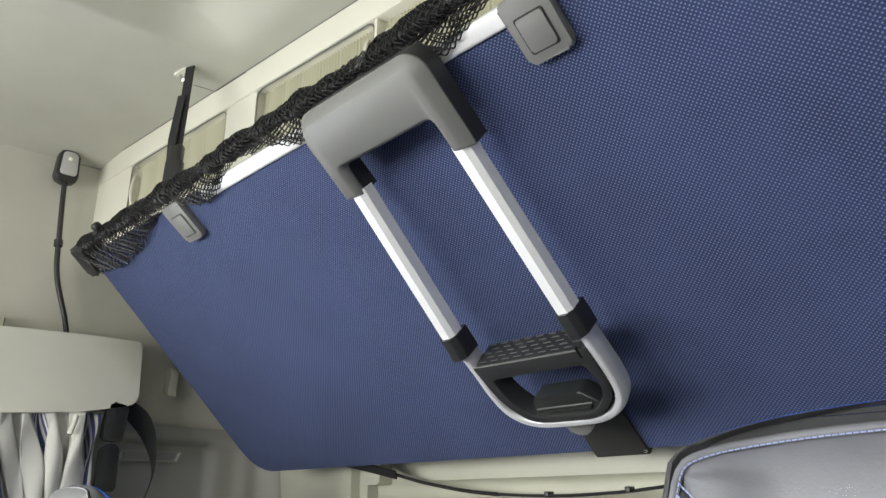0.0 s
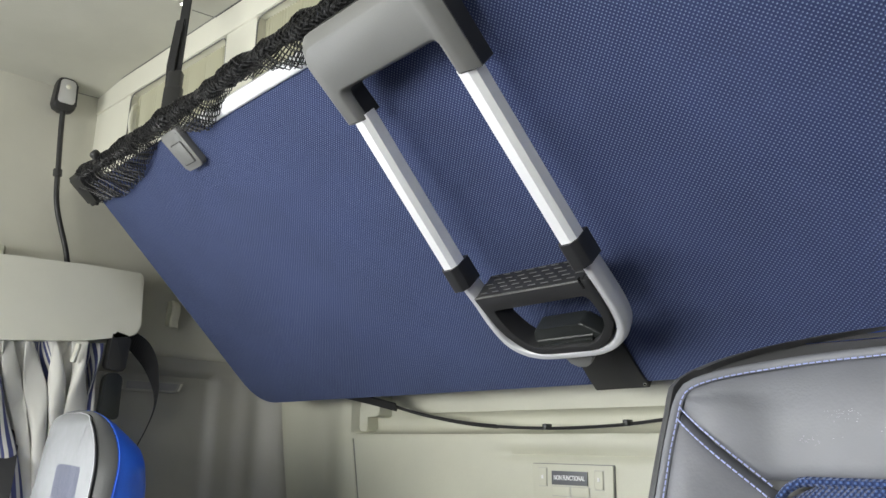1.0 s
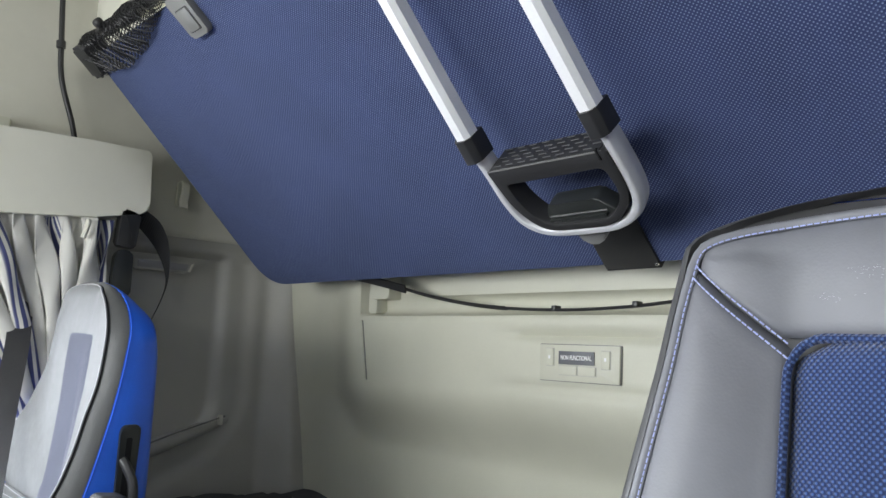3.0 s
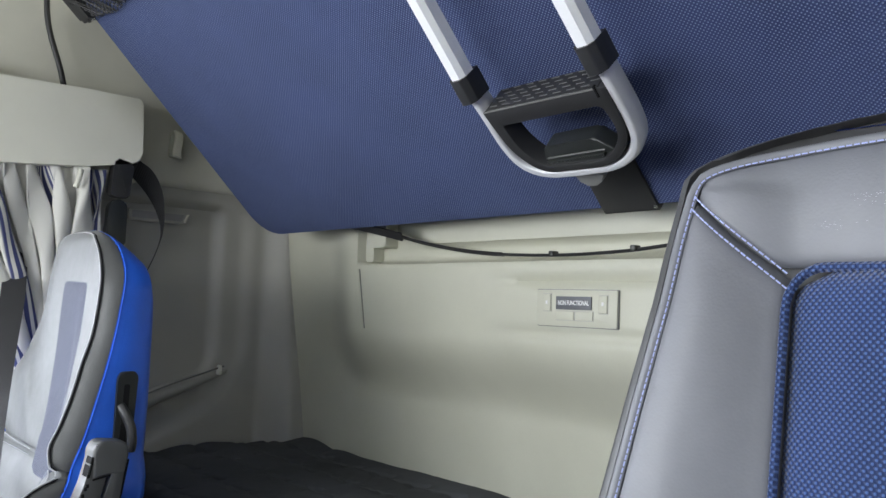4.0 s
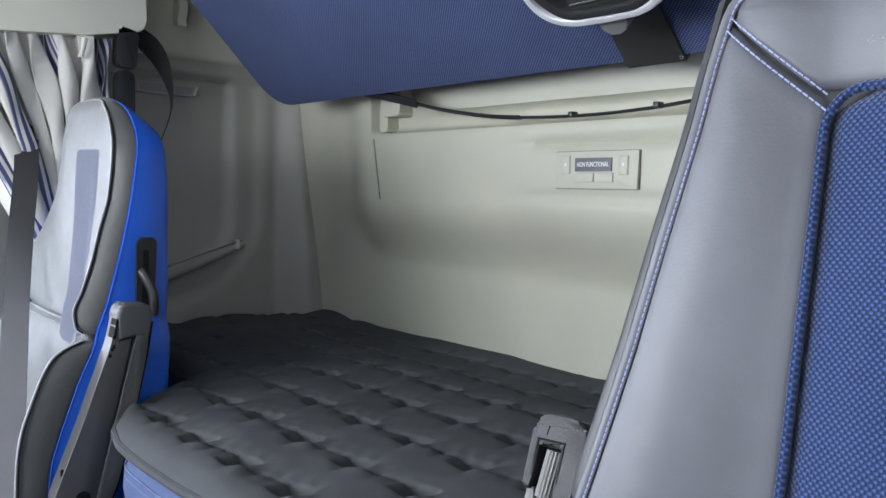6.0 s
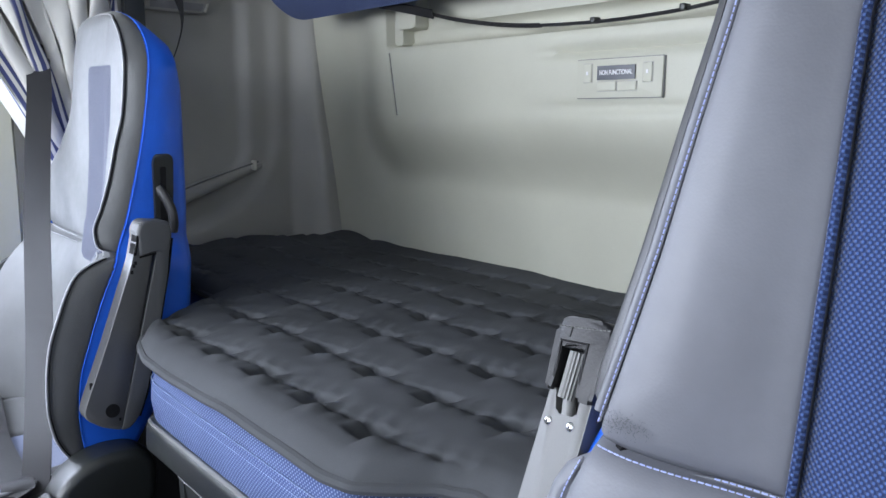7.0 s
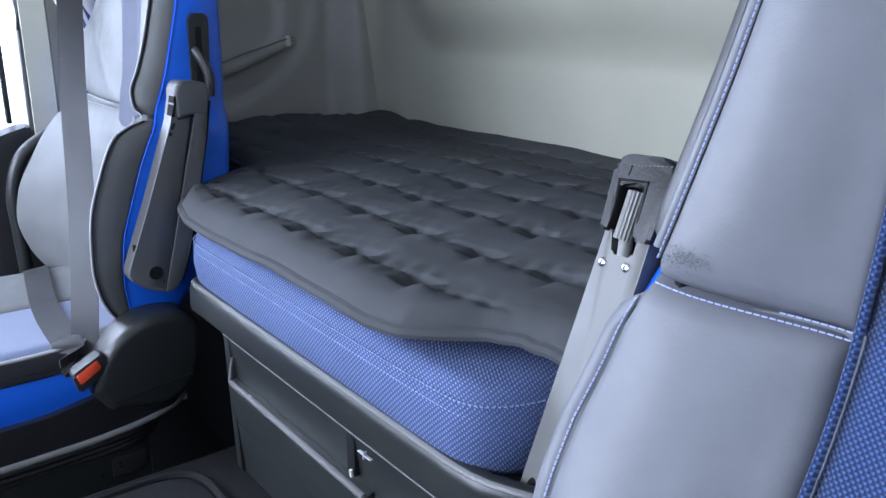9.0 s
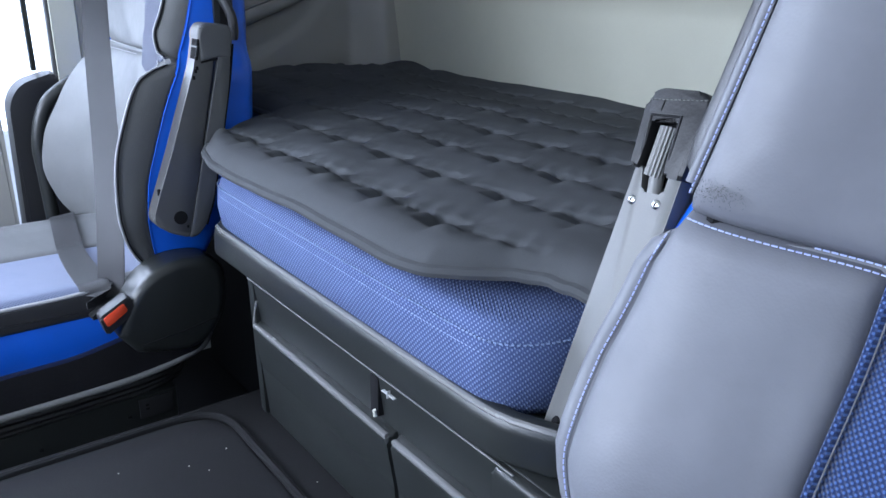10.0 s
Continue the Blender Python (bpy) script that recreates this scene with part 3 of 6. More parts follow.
def ring(outer, inner, a, b, bevel=0.0):
    """A flat frame between two outlines with equally many points, from a to b along z."""
    bm = bmesh.new()
    rows = [[bm.verts.new((x, y, z)) for x, y in line] for line, z in ((outer, a), (outer, b), (inner, b), (inner, a))]
    n = len(outer)
    for r, q in zip(rows, rows[1:] + rows[:1]):
        for j in range(n):
            bm.faces.new((r[j], r[(j + 1) % n], q[(j + 1) % n], q[j]))
    if bevel:
        top = [e for e in bm.edges if all(abs(v.co.z - b) < 1e-6 for v in e.verts) and (e.verts[0] in rows[1]) == (e.verts[1] in rows[1])]
        bmesh.ops.bevel(bm, geom=top, offset=bevel, segments=2, affect="EDGES", profile=0.5)
    return bm


def build_ladder():
    ob = thing("bunk_ladder", "folding aluminium bunk ladder stowed under the bunk", "ladder", BUNK)
    corners = [(0.055, 0.560), (0.085, 0.559), (0.085, 0.606), (0.262, 0.609), (0.262, 0.560), (0.292, 0.558), (0.294, 0.672), (0.277, 0.690), (0.074, 0.690), (0.056, 0.674)]
    radii = [0.002, 0.002, 0.012, 0.012, 0.002, 0.002, 0.012, 0.012, 0.012, 0.012]

    def inset(d, far):
        """The outline drawn in by d; by far along its outer top and side."""
        out, n = [], len(corners)
        for i, p in enumerate(corners):
            a, b = Vector(corners[i - 1]), Vector(corners[(i + 1) % n])
            p = Vector(p)
            da, db = (p - a).normalized(), (b - p).normalized()
            na, nb = Vector((-da.y, da.x)), Vector((-db.y, db.x))
            wa = far if 6 <= i <= 9 else d
            wb = far if 5 <= i <= 8 else d
            if i in (6, 7, 8):
                wa = wb = far
            det = na.x * nb.y - na.y * nb.x
            if abs(det) < 1e-3:
                out.append(tuple(p + na * wa))
            else:
                out.append(tuple(p + Vector(((wa * nb.y - wb * na.y) / det, (wb * na.x - wa * nb.x) / det))))
        return out

    bm, rings = bmesh.new(), []
    for d, far, z in ((0.0, 0.0, 0.050), (0.0, 0.0, 0.0535), (0.0015, 0.004, 0.0585), (0.0045, 0.0125, 0.0650), (0.0070, 0.0155, 0.0665)):
        rings.append([bm.verts.new((x, y, z)) for x, y in rounded(inset(d, far) if far else corners, radii, 5)])
    n = len(rings[0])
    for r, q in zip(rings, rings[1:]):
        for j in range(n):
            bm.faces.new((r[j], r[(j + 1) % n], q[(j + 1) % n], q[j]))
    bm.faces.new(rings[0]), bm.faces.new(rings[-1])
    part("top_handle", bm, GREY_PLASTIC, ob, "grey moulded top handle", smooth=35)
    # sides turned from the light, their shade painted as a black layer
    part("handle_sides", prism(rounded(corners, radii, 5), "z", 0.024, 0.0515, 0.0), BLACK, ob, "handle sides in black for their shade")
    # the rails lean away from the cloth towards their foot
    for top, foot in (((0.0725, 0.566, 0.047), (0.0680, 0.290, 0.073)), ((0.2680, 0.566, 0.047), (0.2785, 0.290, 0.073))):
        top, foot = Vector(top), Vector(foot)
        sec = [(-0.0130, -0.012), (-0.0130, 0.006), (-0.0065, 0.0130), (0.0075, 0.0130), (0.0140, 0.006), (0.0140, -0.012)]
        part("rail", sweep([foot, top], [(a, b) for a, b in sec], up=(0, 0, 1)), ALU, ob, "bright octagonal aluminium rail", smooth=20)
        sec2 = rounded([(-0.0155, -0.022), (-0.0155, 0.008), (-0.0080, 0.0170), (0.0080, 0.0170), (0.0155, 0.008), (0.0155, -0.022)], 0.002, 2)
        axis = (top - foot).normalized()
        part("collar", sweep([foot - axis * 0.006, foot - axis * 0.003, foot + axis * 0.028, foot + axis * 0.031], sec2, up=(0, 0, 1)), BLACK, ob, "black plastic collar", smooth=35)
    loop = [(0.0695, 0.315), (0.0705, 0.252), (0.069, 0.205), (0.075, 0.170), (0.092, 0.150), (0.118, 0.140), (0.152, 0.1375), (0.190, 0.1375), (0.225, 0.140), (0.254, 0.152), (0.273, 0.174), (0.280, 0.205), (0.281, 0.25), (0.2795, 0.315)]
    line = smooth_line([(x, u, 0.071) for x, u in loop], 6)
    part("foot_loop", sweep(line, rounded([(-0.0065, -0.022), (0.0065, -0.022), (0.0088, -0.004), (0.0050, 0.0095), (-0.0050, 0.0095), (-0.0088, -0.004)], 0.003, 3), up=(0, 0, 1)), SHADED_ALU, ob, "bent aluminium foot loop")
    outer = rounded([(0.076, 0.264), (0.276, 0.265), (0.276, 0.188), (0.233, 0.1445), (0.112, 0.146), (0.081, 0.190)], [0.005, 0.006, 0.03, 0.03, 0.03, 0.03], 6)
    inner = rounded([(0.096, 0.237), (0.259, 0.239), (0.263, 0.192), (0.228, 0.156), (0.119, 0.158), (0.098, 0.196)], [0.006, 0.010, 0.022, 0.022, 0.022, 0.022], 6)
    step_body = part("step_frame", ring(outer, inner, 0.050, 0.0835, 0.002), BLACK, ob, "black plastic step frame")
    part("step_lip", sweep([Vector((x, 0.2645, 0.0842)) for x in np.linspace(0.080, 0.262, 8)], circle(0.0014, 6)), MID_PLASTIC, step_body)
    part("step_notch", box((0.262, 0.252, 0.080), (0.2645, 0.268, 0.0848)), VOID, step_body)
    tread = part("tread", box((0.084, 0.2640, 0.036), (0.268, 0.2665, 0.083), 0.001), BLACK, ob, "ribbed black tread")
    bm = bmesh.new()
    for r in range(5):
        for c in range(8):
            x = 0.089 + 0.0218 * c + (0.010 if r % 2 else 0)
            box((x, 0.266, 0.0390 + 0.0092 * r), (min(x + 0.013, 0.266), 0.2676, 0.0404 + 0.0092 * r), bm=bm)
    tagged(part("tread_rib", bm, CHARCOAL_PLASTIC, tread), kind="stuff")
    clip = rounded([(0.120, 0.147), (0.222, 0.147), (0.236, 0.162), (0.212, 0.186), (0.130, 0.184), (0.121, 0.166)], 0.004, 3)
    latch = part("latch", prism(clip, "z", 0.044, 0.072, 0.003), GRAPHITE, ob, "dark grey release latch")
    part("latch_lip", prism(rounded([(0.126, 0.148), (0.216, 0.148), (0.221, 0.163), (0.123, 0.162)], 0.003), "z", 0.068, 0.079, 0.003), GRAPHITE, latch)
    part("latch_ridge", sweep([Vector((0.126, 0.165, 0.0732)), Vector((0.222, 0.166, 0.0732))], circle(0.0012, 6)), MID_PLASTIC, latch)
    part("foot_pad", prism(rounded([(0.151, 0.104), (0.172, 0.102), (0.190, 0.112), (0.190, 0.131), (0.145, 0.131)], 0.006), "z", 0.046, 0.068, 0.004), GREY_PLASTIC, ob, "grey rubber foot")
    hold = tagged(new("holding_strap"), "black strap that holds the ladder to the bunk", "strap")
    hold.matrix_world = BUNK
    part("webbing", prism([(0.097, -0.006), (0.194, -0.005), (0.198, 0.125), (0.104, 0.125)], "z", 0.0, 0.0055, 0.001), BLACK, hold)
    part("hem", prism([(0.097, -0.010), (0.194, -0.009), (0.194, -0.003), (0.097, -0.004)], "z", -0.03, 0.004), BLACK, hold)
    part("rivet", box((0.189, -0.002, 0.005), (0.195, 0.004, 0.009), 0.002), CHROME, hold)


def build_support_strap():
    ob = thing("support_strap", "black webbing strap between ceiling and folded bunk", "strap", Matrix.Translation((-0.5, 1.306, CEIL_Z)))
    back = Matrix.Translation((0.5, -1.306, -CEIL_Z))

    def put(name, bm, mt, label=""):
        bmesh.ops.transform(bm, matrix=back, verts=bm.verts[:])
        return part(name, bm, mt, ob, label)

    top, low = Vector((-0.470, 1.308, 2.008)), Vector((-0.398, 1.268, 1.700))
    put("webbing", sweep([top, top.lerp(low, 0.35), top.lerp(low, 0.7), low], flat(0.019, 0.003), up=(0.5, -0.85, 0)), WEBBING)
    put("second_layer", sweep([top.lerp(low, 0.25) + Vector((-0.002, -0.006, 0)), top.lerp(low, 0.6) + Vector((-0.004, -0.010, 0)), top.lerp(low, 0.9) + Vector((0, -0.006, 0))], flat(0.017, 0.003), up=(0.5, -0.85, 0)), WEBBING)
    m = top.lerp(low, 0.72)
    dirn = (low - top).normalized()
    turn = dirn.to_track_quat("Z", "Y").to_matrix().to_4x4()
    for at, sx, sz in ((0.72, 0.026, 0.045), (0.60, 0.017, 0.06), (0.88, 0.032, 0.075)):
        b = box((-sx / 2, -0.008, -sz / 2), (sx / 2, 0.008, sz / 2), 0.004)
        shift = Vector((-0.012 if at < 0.65 else 0.0, 0, 0))
        bmesh.ops.transform(b, matrix=Matrix.Translation(top.lerp(low, at) + shift) @ turn @ pose(0, 0, 0, 0, 0, 18), verts=b.verts[:])
        put("buckle", b, BLACK, "black plastic strap adjuster")
    put("anchor_plate", prism(rounded([(-0.522, 1.296), (-0.482, 1.300), (-0.474, 1.325), (-0.512, 1.320)], 0.006), "z", CEIL_Z - 0.004, CEIL_Z + 0.004, 0.001), CREAM_LIGHT, "cream anchor plate in the ceiling")
    put("anchor_hook", sweep(smooth_line([(-0.488, 1.315, 2.012), (-0.482, 1.312, 1.994), (-0.490, 1.305, 1.986), (-0.496, 1.302, 1.998)], 5), circle(0.004, 6)), CHROME)


build_bunk()
build_net()
build_ladder()
build_support_strap()


# ---- things on the walls ----
def build_reading_lamp():
    ob = thing("reading_lamp", "black gooseneck reading lamp with a silver face", "lamp", Matrix.Translation((-1.050, 1.268, 1.565)))
    def o(p):
        return (p[0] + 1.075, p[1] - 1.275, p[2] - 1.57)
    stem = smooth_line([o(p) for p in ((-1.045, 1.335, 1.545), (-1.055, 1.325, 1.60), (-1.062, 1.295, 1.70), (-1.06, 1.285, 1.80), (-1.055, 1.277, 1.90), (-1.052, 1.275, 1.945))], 10)
    part("stem", sweep(stem, circle(0.0062, 10), up=(0, 1, 0)), BLACK, ob)
    part("joint", sweep([Vector(o((-1.06, 1.2865, 1.768))), Vector(o((-1.06, 1.2855, 1.784)))], circle(0.010, 10), up=(0, 1, 0)), BLACK, ob)
    head = rounded([(-0.027, 1.925 - 1.57), (0.026, 1.925 - 1.57), (0.023, 2.008 - 1.57), (-0.021, 2.008 - 1.57)], [0.018, 0.018, 0.014, 0.014])
    part("head", prism(head, "x", 0.005, 0.036, 0.006), BLACK, ob, "black lamp head")
    face = rounded([(-0.019, 1.942 - 1.57), (0.020, 1.942 - 1.57), (0.018, 2.002 - 1.57), (-0.016, 2.002 - 1.57)], 0.010)
    part("face_plate", prism(face, "x", 0.034, 0.039, 0.0015), SILVER, ob, "silver-grey face plate")
    lens = bmesh.new()
    bmesh.ops.create_icosphere(lens, subdivisions=2, radius=0.0062, matrix=Matrix.Translation((0.039, 0.001, 1.984 - 1.57)))
    part("lens", lens, CREAM_LIGHT, ob, "pale lens of the lamp")


def build_wall_box():
    ob = thing("pillar_cover", "cream box-shaped cover over the belt reel", "trim cover")
    face = rounded([(0.80, 1.33), (1.20, 1.364), (1.37, 1.380), (1.492, 1.405), (1.486, 1.553), (1.35, 1.552), (1.18, 1.545), (0.80, 1.53)], [0.02, 0.01, 0.01, 0.024, 0.014, 0.01, 0.01, 0.02], 4)
    part("shell", prism(face, "x", -1.11, -0.972, 0.0025, 2), CREAM_LIGHT, ob)
    part("under_lip", box((-1.06, 1.18, 1.358), (-1.02, 1.40, 1.372), 0.004), CREAM_LIGHT, ob)


def build_curtain():
    ob = thing("window_curtain", "gathered cream curtain with dark blue stripes", "curtain", Matrix.Translation((-1.03, 1.3, 1.37)))
    rnd = random.Random(12)
    ph = [rnd.uniform(0, 6.28) for _ in range(8)]
    bm = bmesh.new()
    nu, nv, folds = 400, 80, 8
    uv = bm.loops.layers.uv.new("UVMap")
    deep = [rnd.uniform(0.6, 1.35) for _ in range(folds + 2)]
    lean = [rnd.uniform(-0.6, 0.6) for _ in range(folds + 2)]
    grid = []
    for i in range(nu + 1):
        row = []
        u = i / nu
        k = u * folds
        n0 = int(k)
        w = step(0.0, 1.0, k - n0)
        big, tilt = deep[n0] * (1 - w) + deep[n0 + 1] * w, lean[n0] * (1 - w) + lean[n0 + 1] * w
        for j in range(nv + 1):
            v = j / nv
            z = 1.380 - 0.80 * v
            left, right = min(1.02 + 0.42 * v, 1.20 + 0.12 * v), 1.412 - 0.02 * v
            a = 2 * math.pi * k + tilt * math.sin(3.0 * v + ph[1]) + 0.35 * math.sin(7 * v + ph[2] + u * 9)
            gather = step(0.0, 0.16, v)
            # folds that roll over one another, pinched and crumpled under the rail
            x = -1.0 + 0.024 * big * math.cos(a) * (0.55 + 0.45 * gather) + 0.006 * math.sin(9 * v + 17 * u)
            y = left + (right - left) * u + 0.0135 * big * math.sin(2 * a + 0.4 * tilt) * (0.5 + 0.5 * gather)
            crush = max(0.0, 1 - v / 0.30) ** 0.7
            x += crush * 0.012 * math.sin(2.3 * a + ph[5] + 22 * v) * math.sin(11 * v + 3 * u + ph[3])
            y += crush * 0.007 * math.sin(1.9 * a + ph[4] + 21 * v) + 0.004 * math.sin(13 * v + 5 * u + ph[6])
            row.append(bm.verts.new((x + 1.03, y - 1.3, z - 1.37)))
        grid.append(row)
    for i in range(nu):
        for j in range(nv):
            f = bm.faces.new((grid[i][j], grid[i + 1][j], grid[i + 1][j + 1], grid[i][j + 1]))
            for loop, (a, b) in zip(f.loops, ((i, j), (i + 1, j), (i + 1, j + 1), (i, j + 1))):
                loop[uv].uv = (a / nu, b / nv)
    cloth = part("cloth", bm, CURTAIN, ob, smooth=180)
    thick = cloth.modifiers.new("thickness", "SOLIDIFY")
    thick.thickness = 0.0015
    for y0 in (0.045,):
        tie = smooth_line([(0.058, y0 + 0.004, -0.040), (0.062, y0 + 0.008, -0.02), (0.06, y0 + 0.012, 0.0)], 6)
        part("hanger", sweep(tie, circle(0.006, 8)), CREAM_LIGHT, ob, "cream curtain runner")


def build_belt_guide():
    ob = thing("belt_guide", "black belt guide hanging below the pillar cover", "seat belt", Matrix.Translation((-0.99, 1.45, 1.40)))
    b = prism(rounded([(-0.026, -0.078), (0.016, -0.082), (0.024, 0.0), (-0.020, 0.01)], 0.008), "x", -0.012, 0.018, 0.006)
    part("guide", b, BLACK, ob)
    part("tongue", prism(rounded([(-0.028, -0.19), (0.016, -0.19), (0.016, -0.10), (0.008, -0.085), (-0.016, -0.085), (-0.026, -0.10)], 0.008), "x", -0.008, 0.012, 0.004), GRAPHITE, ob)
    # webbing that turns edge-on as it comes down
    line = smooth_line([(0.0, 0.040, 0.014), (0.0, 0.074, -0.008), (-0.006, 0.100, -0.046), (-0.014, 0.114, -0.098), (-0.024, 0.117, -0.150), (-0.036, 0.108, -0.20), (-0.05, 0.092, -0.25)], 8)
    bm, rings = bmesh.new(), []
    for i, p in enumerate(line):
        t = i / (len(line) - 1)
        w = 0.021 * (1 - step(0.15, 0.75, t)) + 0.0022
        side = Vector((-0.35 - 0.5 * t, -0.8 + 0.7 * t, -0.45 + 0.3 * t)).normalized() * w
        rings.append([bm.verts.new(q) for q in (p, p + side * 2, p + side * 2 + Vector((-0.0018, 0, 0)), p + Vector((-0.0018, 0, 0)))])
    for r, q in zip(rings, rings[1:]):
        for j in range(4):
            bm.faces.new((r[j], r[(j + 1) % 4], q[(j + 1) % 4], q[j]))
    bm.faces.new(rings[0]), bm.faces.new(rings[-1])
    part("belt_loop", bm, WEBBING, ob, "black belt webbing in a loop")


def build_hook():
    ob = thing("coat_hook", "small cream plastic coat hook on the side wall", "hook", Matrix.Translation((-1.078, 1.61, 1.48)))
    part("base", prism(rounded([(-0.014, -0.03), (0.014, -0.03), (0.016, 0.035), (-0.012, 0.035)], 0.006), "x", -0.004, 0.006, 0.002), CREAM, ob)
    line = smooth_line([(0.002, 0.006, 0.034), (0.016, 0.004, 0.026), (0.024, 0.001, 0.006), (0.026, -0.003, -0.018), (0.034, -0.005, -0.036)], 6)
    part("prong", sweep(line, rounded([(-0.012, -0.0025), (0.012, -0.0025), (0.009, 0.003), (-0.009, 0.003)], 0.002, 2), up=(1, 0, 0)), CREAM_LIGHT, ob)


def build_side_lamp():
    ob = thing("side_light", "slim recessed lamp strip in the side wall", "light", Matrix.Translation((-1.118, 1.60, 1.30)))
    part("bezel", prism(rounded([(-0.082, -0.014), (0.055, -0.014), (0.078, 0.015), (-0.082, 0.013)], 0.004), "x", -0.01, 0.012, 0.002), CREAM_DARK, ob)
    part("diffuser", prism(rounded([(-0.074, -0.009), (0.052, -0.009), (0.060, 0.009), (-0.074, 0.009)], 0.003), "x", 0.008, 0.0145, 0.0015), plain("milky_diffuser", (0.28, 0.28, 0.28), 0.3, relief=0.1), ob, "grey ribbed diffuser")
    part("end_facet", prism([(0.058, -0.009), (0.064, -0.011), (0.073, 0.011), (0.066, 0.010)], "x", 0.008, 0.0145, 0.001), CREAM_LIGHT, ob)


def build_rear_wall_things():
    knob = thing("bunk_stop", "cream plastic bunk rest on the rear wall", "bracket", Matrix.Translation((-0.585, 1.93, 1.255)))
    part("block", prism(rounded([(-0.045, -0.028), (0.024, -0.028), (0.028, 0.045), (-0.045, 0.045)], 0.010), "y", -0.040, 0.022, 0.006), CREAM, knob)
    part("foot", prism(rounded([(-0.060, -0.06), (-0.030, -0.06), (-0.030, 0.0), (-0.060, 0.0)], 0.006), "y", -0.03, 0.02, 0.004), CREAM, knob)
    cord = thing("hanging_strap", "thin black strap sagging along the rear wall", "strap")
    line = smooth_line([(-0.57, 1.84, 1.272), (-0.50, 1.86, 1.252), (-0.39, 1.875, 1.226), (-0.24, 1.88, 1.205), (-0.07, 1.88, 1.197), (0.06, 1.885, 1.200), (0.16, 1.885, 1.208), (0.4, 1.89, 1.235), (0.6, 1.88, 1.27)], 10)
    bm = bmesh.new()
    n = len(line)
    flat_run = sweep(line[:int(n * 0.42)], flat(0.010, 0.003), up=(0, 0.5, 0.8), bm=bm)
    part("webbing", flat_run, WEBBING, cord)
    part("cord", sweep(line[int(n * 0.42) - 2:], circle(0.0032, 6)), BLACK, cord)
    for x in (-0.07, 0.10):
        z = 1.199 if x < 0 else 1.204
        part("cord_clip", box((x - 0.005, 1.875, z - 0.004), (x + 0.005, 1.893, z + 0.006), 0.002), GRAPHITE, cord)
    pad = thing("underbunk_strap", "wide dark strap end below the bunk hinge", "strap")
    part("strap_end", sweep(smooth_line([(-0.585, 1.81, 1.272), (-0.53, 1.83, 1.260), (-0.46, 1.855, 1.243)], 6), flat(0.020, 0.004), up=(0, 0.8, 0.6)), BLACK, pad)
    panel = thing("control_panel", "cream sleeper control panel with a dark display", "control panel", Matrix.Translation((-0.015, 1.883, 1.104)))
    part("face", prism(rounded([(-0.085, -0.032), (0.085, -0.032), (0.086, 0.031), (-0.086, 0.031)], 0.003), "y", -0.004, 0.012, 0.001), CREAM, panel)
    part("joint", prism(rounded([(-0.0865, -0.0335), (0.0865, -0.0335), (0.0875, 0.0325), (-0.0875, 0.0325)], 0.003), "y", -0.0012, 0.010), GREY_PLASTIC, panel)
    disp = part("display", prism(rounded([(-0.041, -0.003), (0.035, -0.003), (0.035, 0.020), (-0.041, 0.020)], 0.001), "y", -0.0062, 0.0), SCREEN, panel, "dark display with white words")
    for a, b, c, d in ((-0.070, -0.053, -0.006, 0.024), (0.050, 0.067, -0.008, 0.022), (-0.040, -0.002, -0.021, -0.006), (0.001, 0.038, -0.021, -0.006)):
        part("button_gap", box((a - 0.0012, -0.0046, c - 0.0012), (b + 0.0012, 0.0, d + 0.0012)), CREAM_DARK, panel)
        part("button", box((a, -0.0065, c), (b, 0.0, d), 0.001), CREAM, panel)
    for x, z in ((-0.0615, 0.009), (0.0585, 0.008)):
        part("button_mark", box((x - 0.002, -0.0072, z - 0.003), (x + 0.002, -0.006, z + 0.003)), WHITE_INK, panel)
    curve = bpy.data.curves.new("words", "FONT")
    curve.body, curve.size, curve.align_x, curve.align_y, curve.extrude = "NON FUNCTIONAL", 0.0108, "CENTER", "CENTER", 0.0002
    curve.offset = 0.0003
    text = new("words", curve)
    bpy.context.view_layer.update()
    me = bpy.data.meshes.new_from_object(text.evaluated_get(bpy.context.evaluated_depsgraph_get()))
    bpy.data.objects.remove(text)
    me.materials.clear()
    me.materials.append(WHITE_INK)
    wide = max(v.co.x for v in me.vertices) - min(v.co.x for v in me.vertices)
    for v in me.vertices:
        v.co.x *= 0.066 / wide
    words = new("display_words", me)
    words.parent = disp
    words.matrix_local = Matrix.Translation((-0.003, -0.0068, 0.0085)) @ pose(0, 0, 0, 90, 0, 0)
    words["label"] = "white words NON FUNCTIONAL"


build_reading_lamp()
build_wall_box()
build_curtain()
build_belt_guide()
build_hook()
build_side_lamp()
build_rear_wall_things()


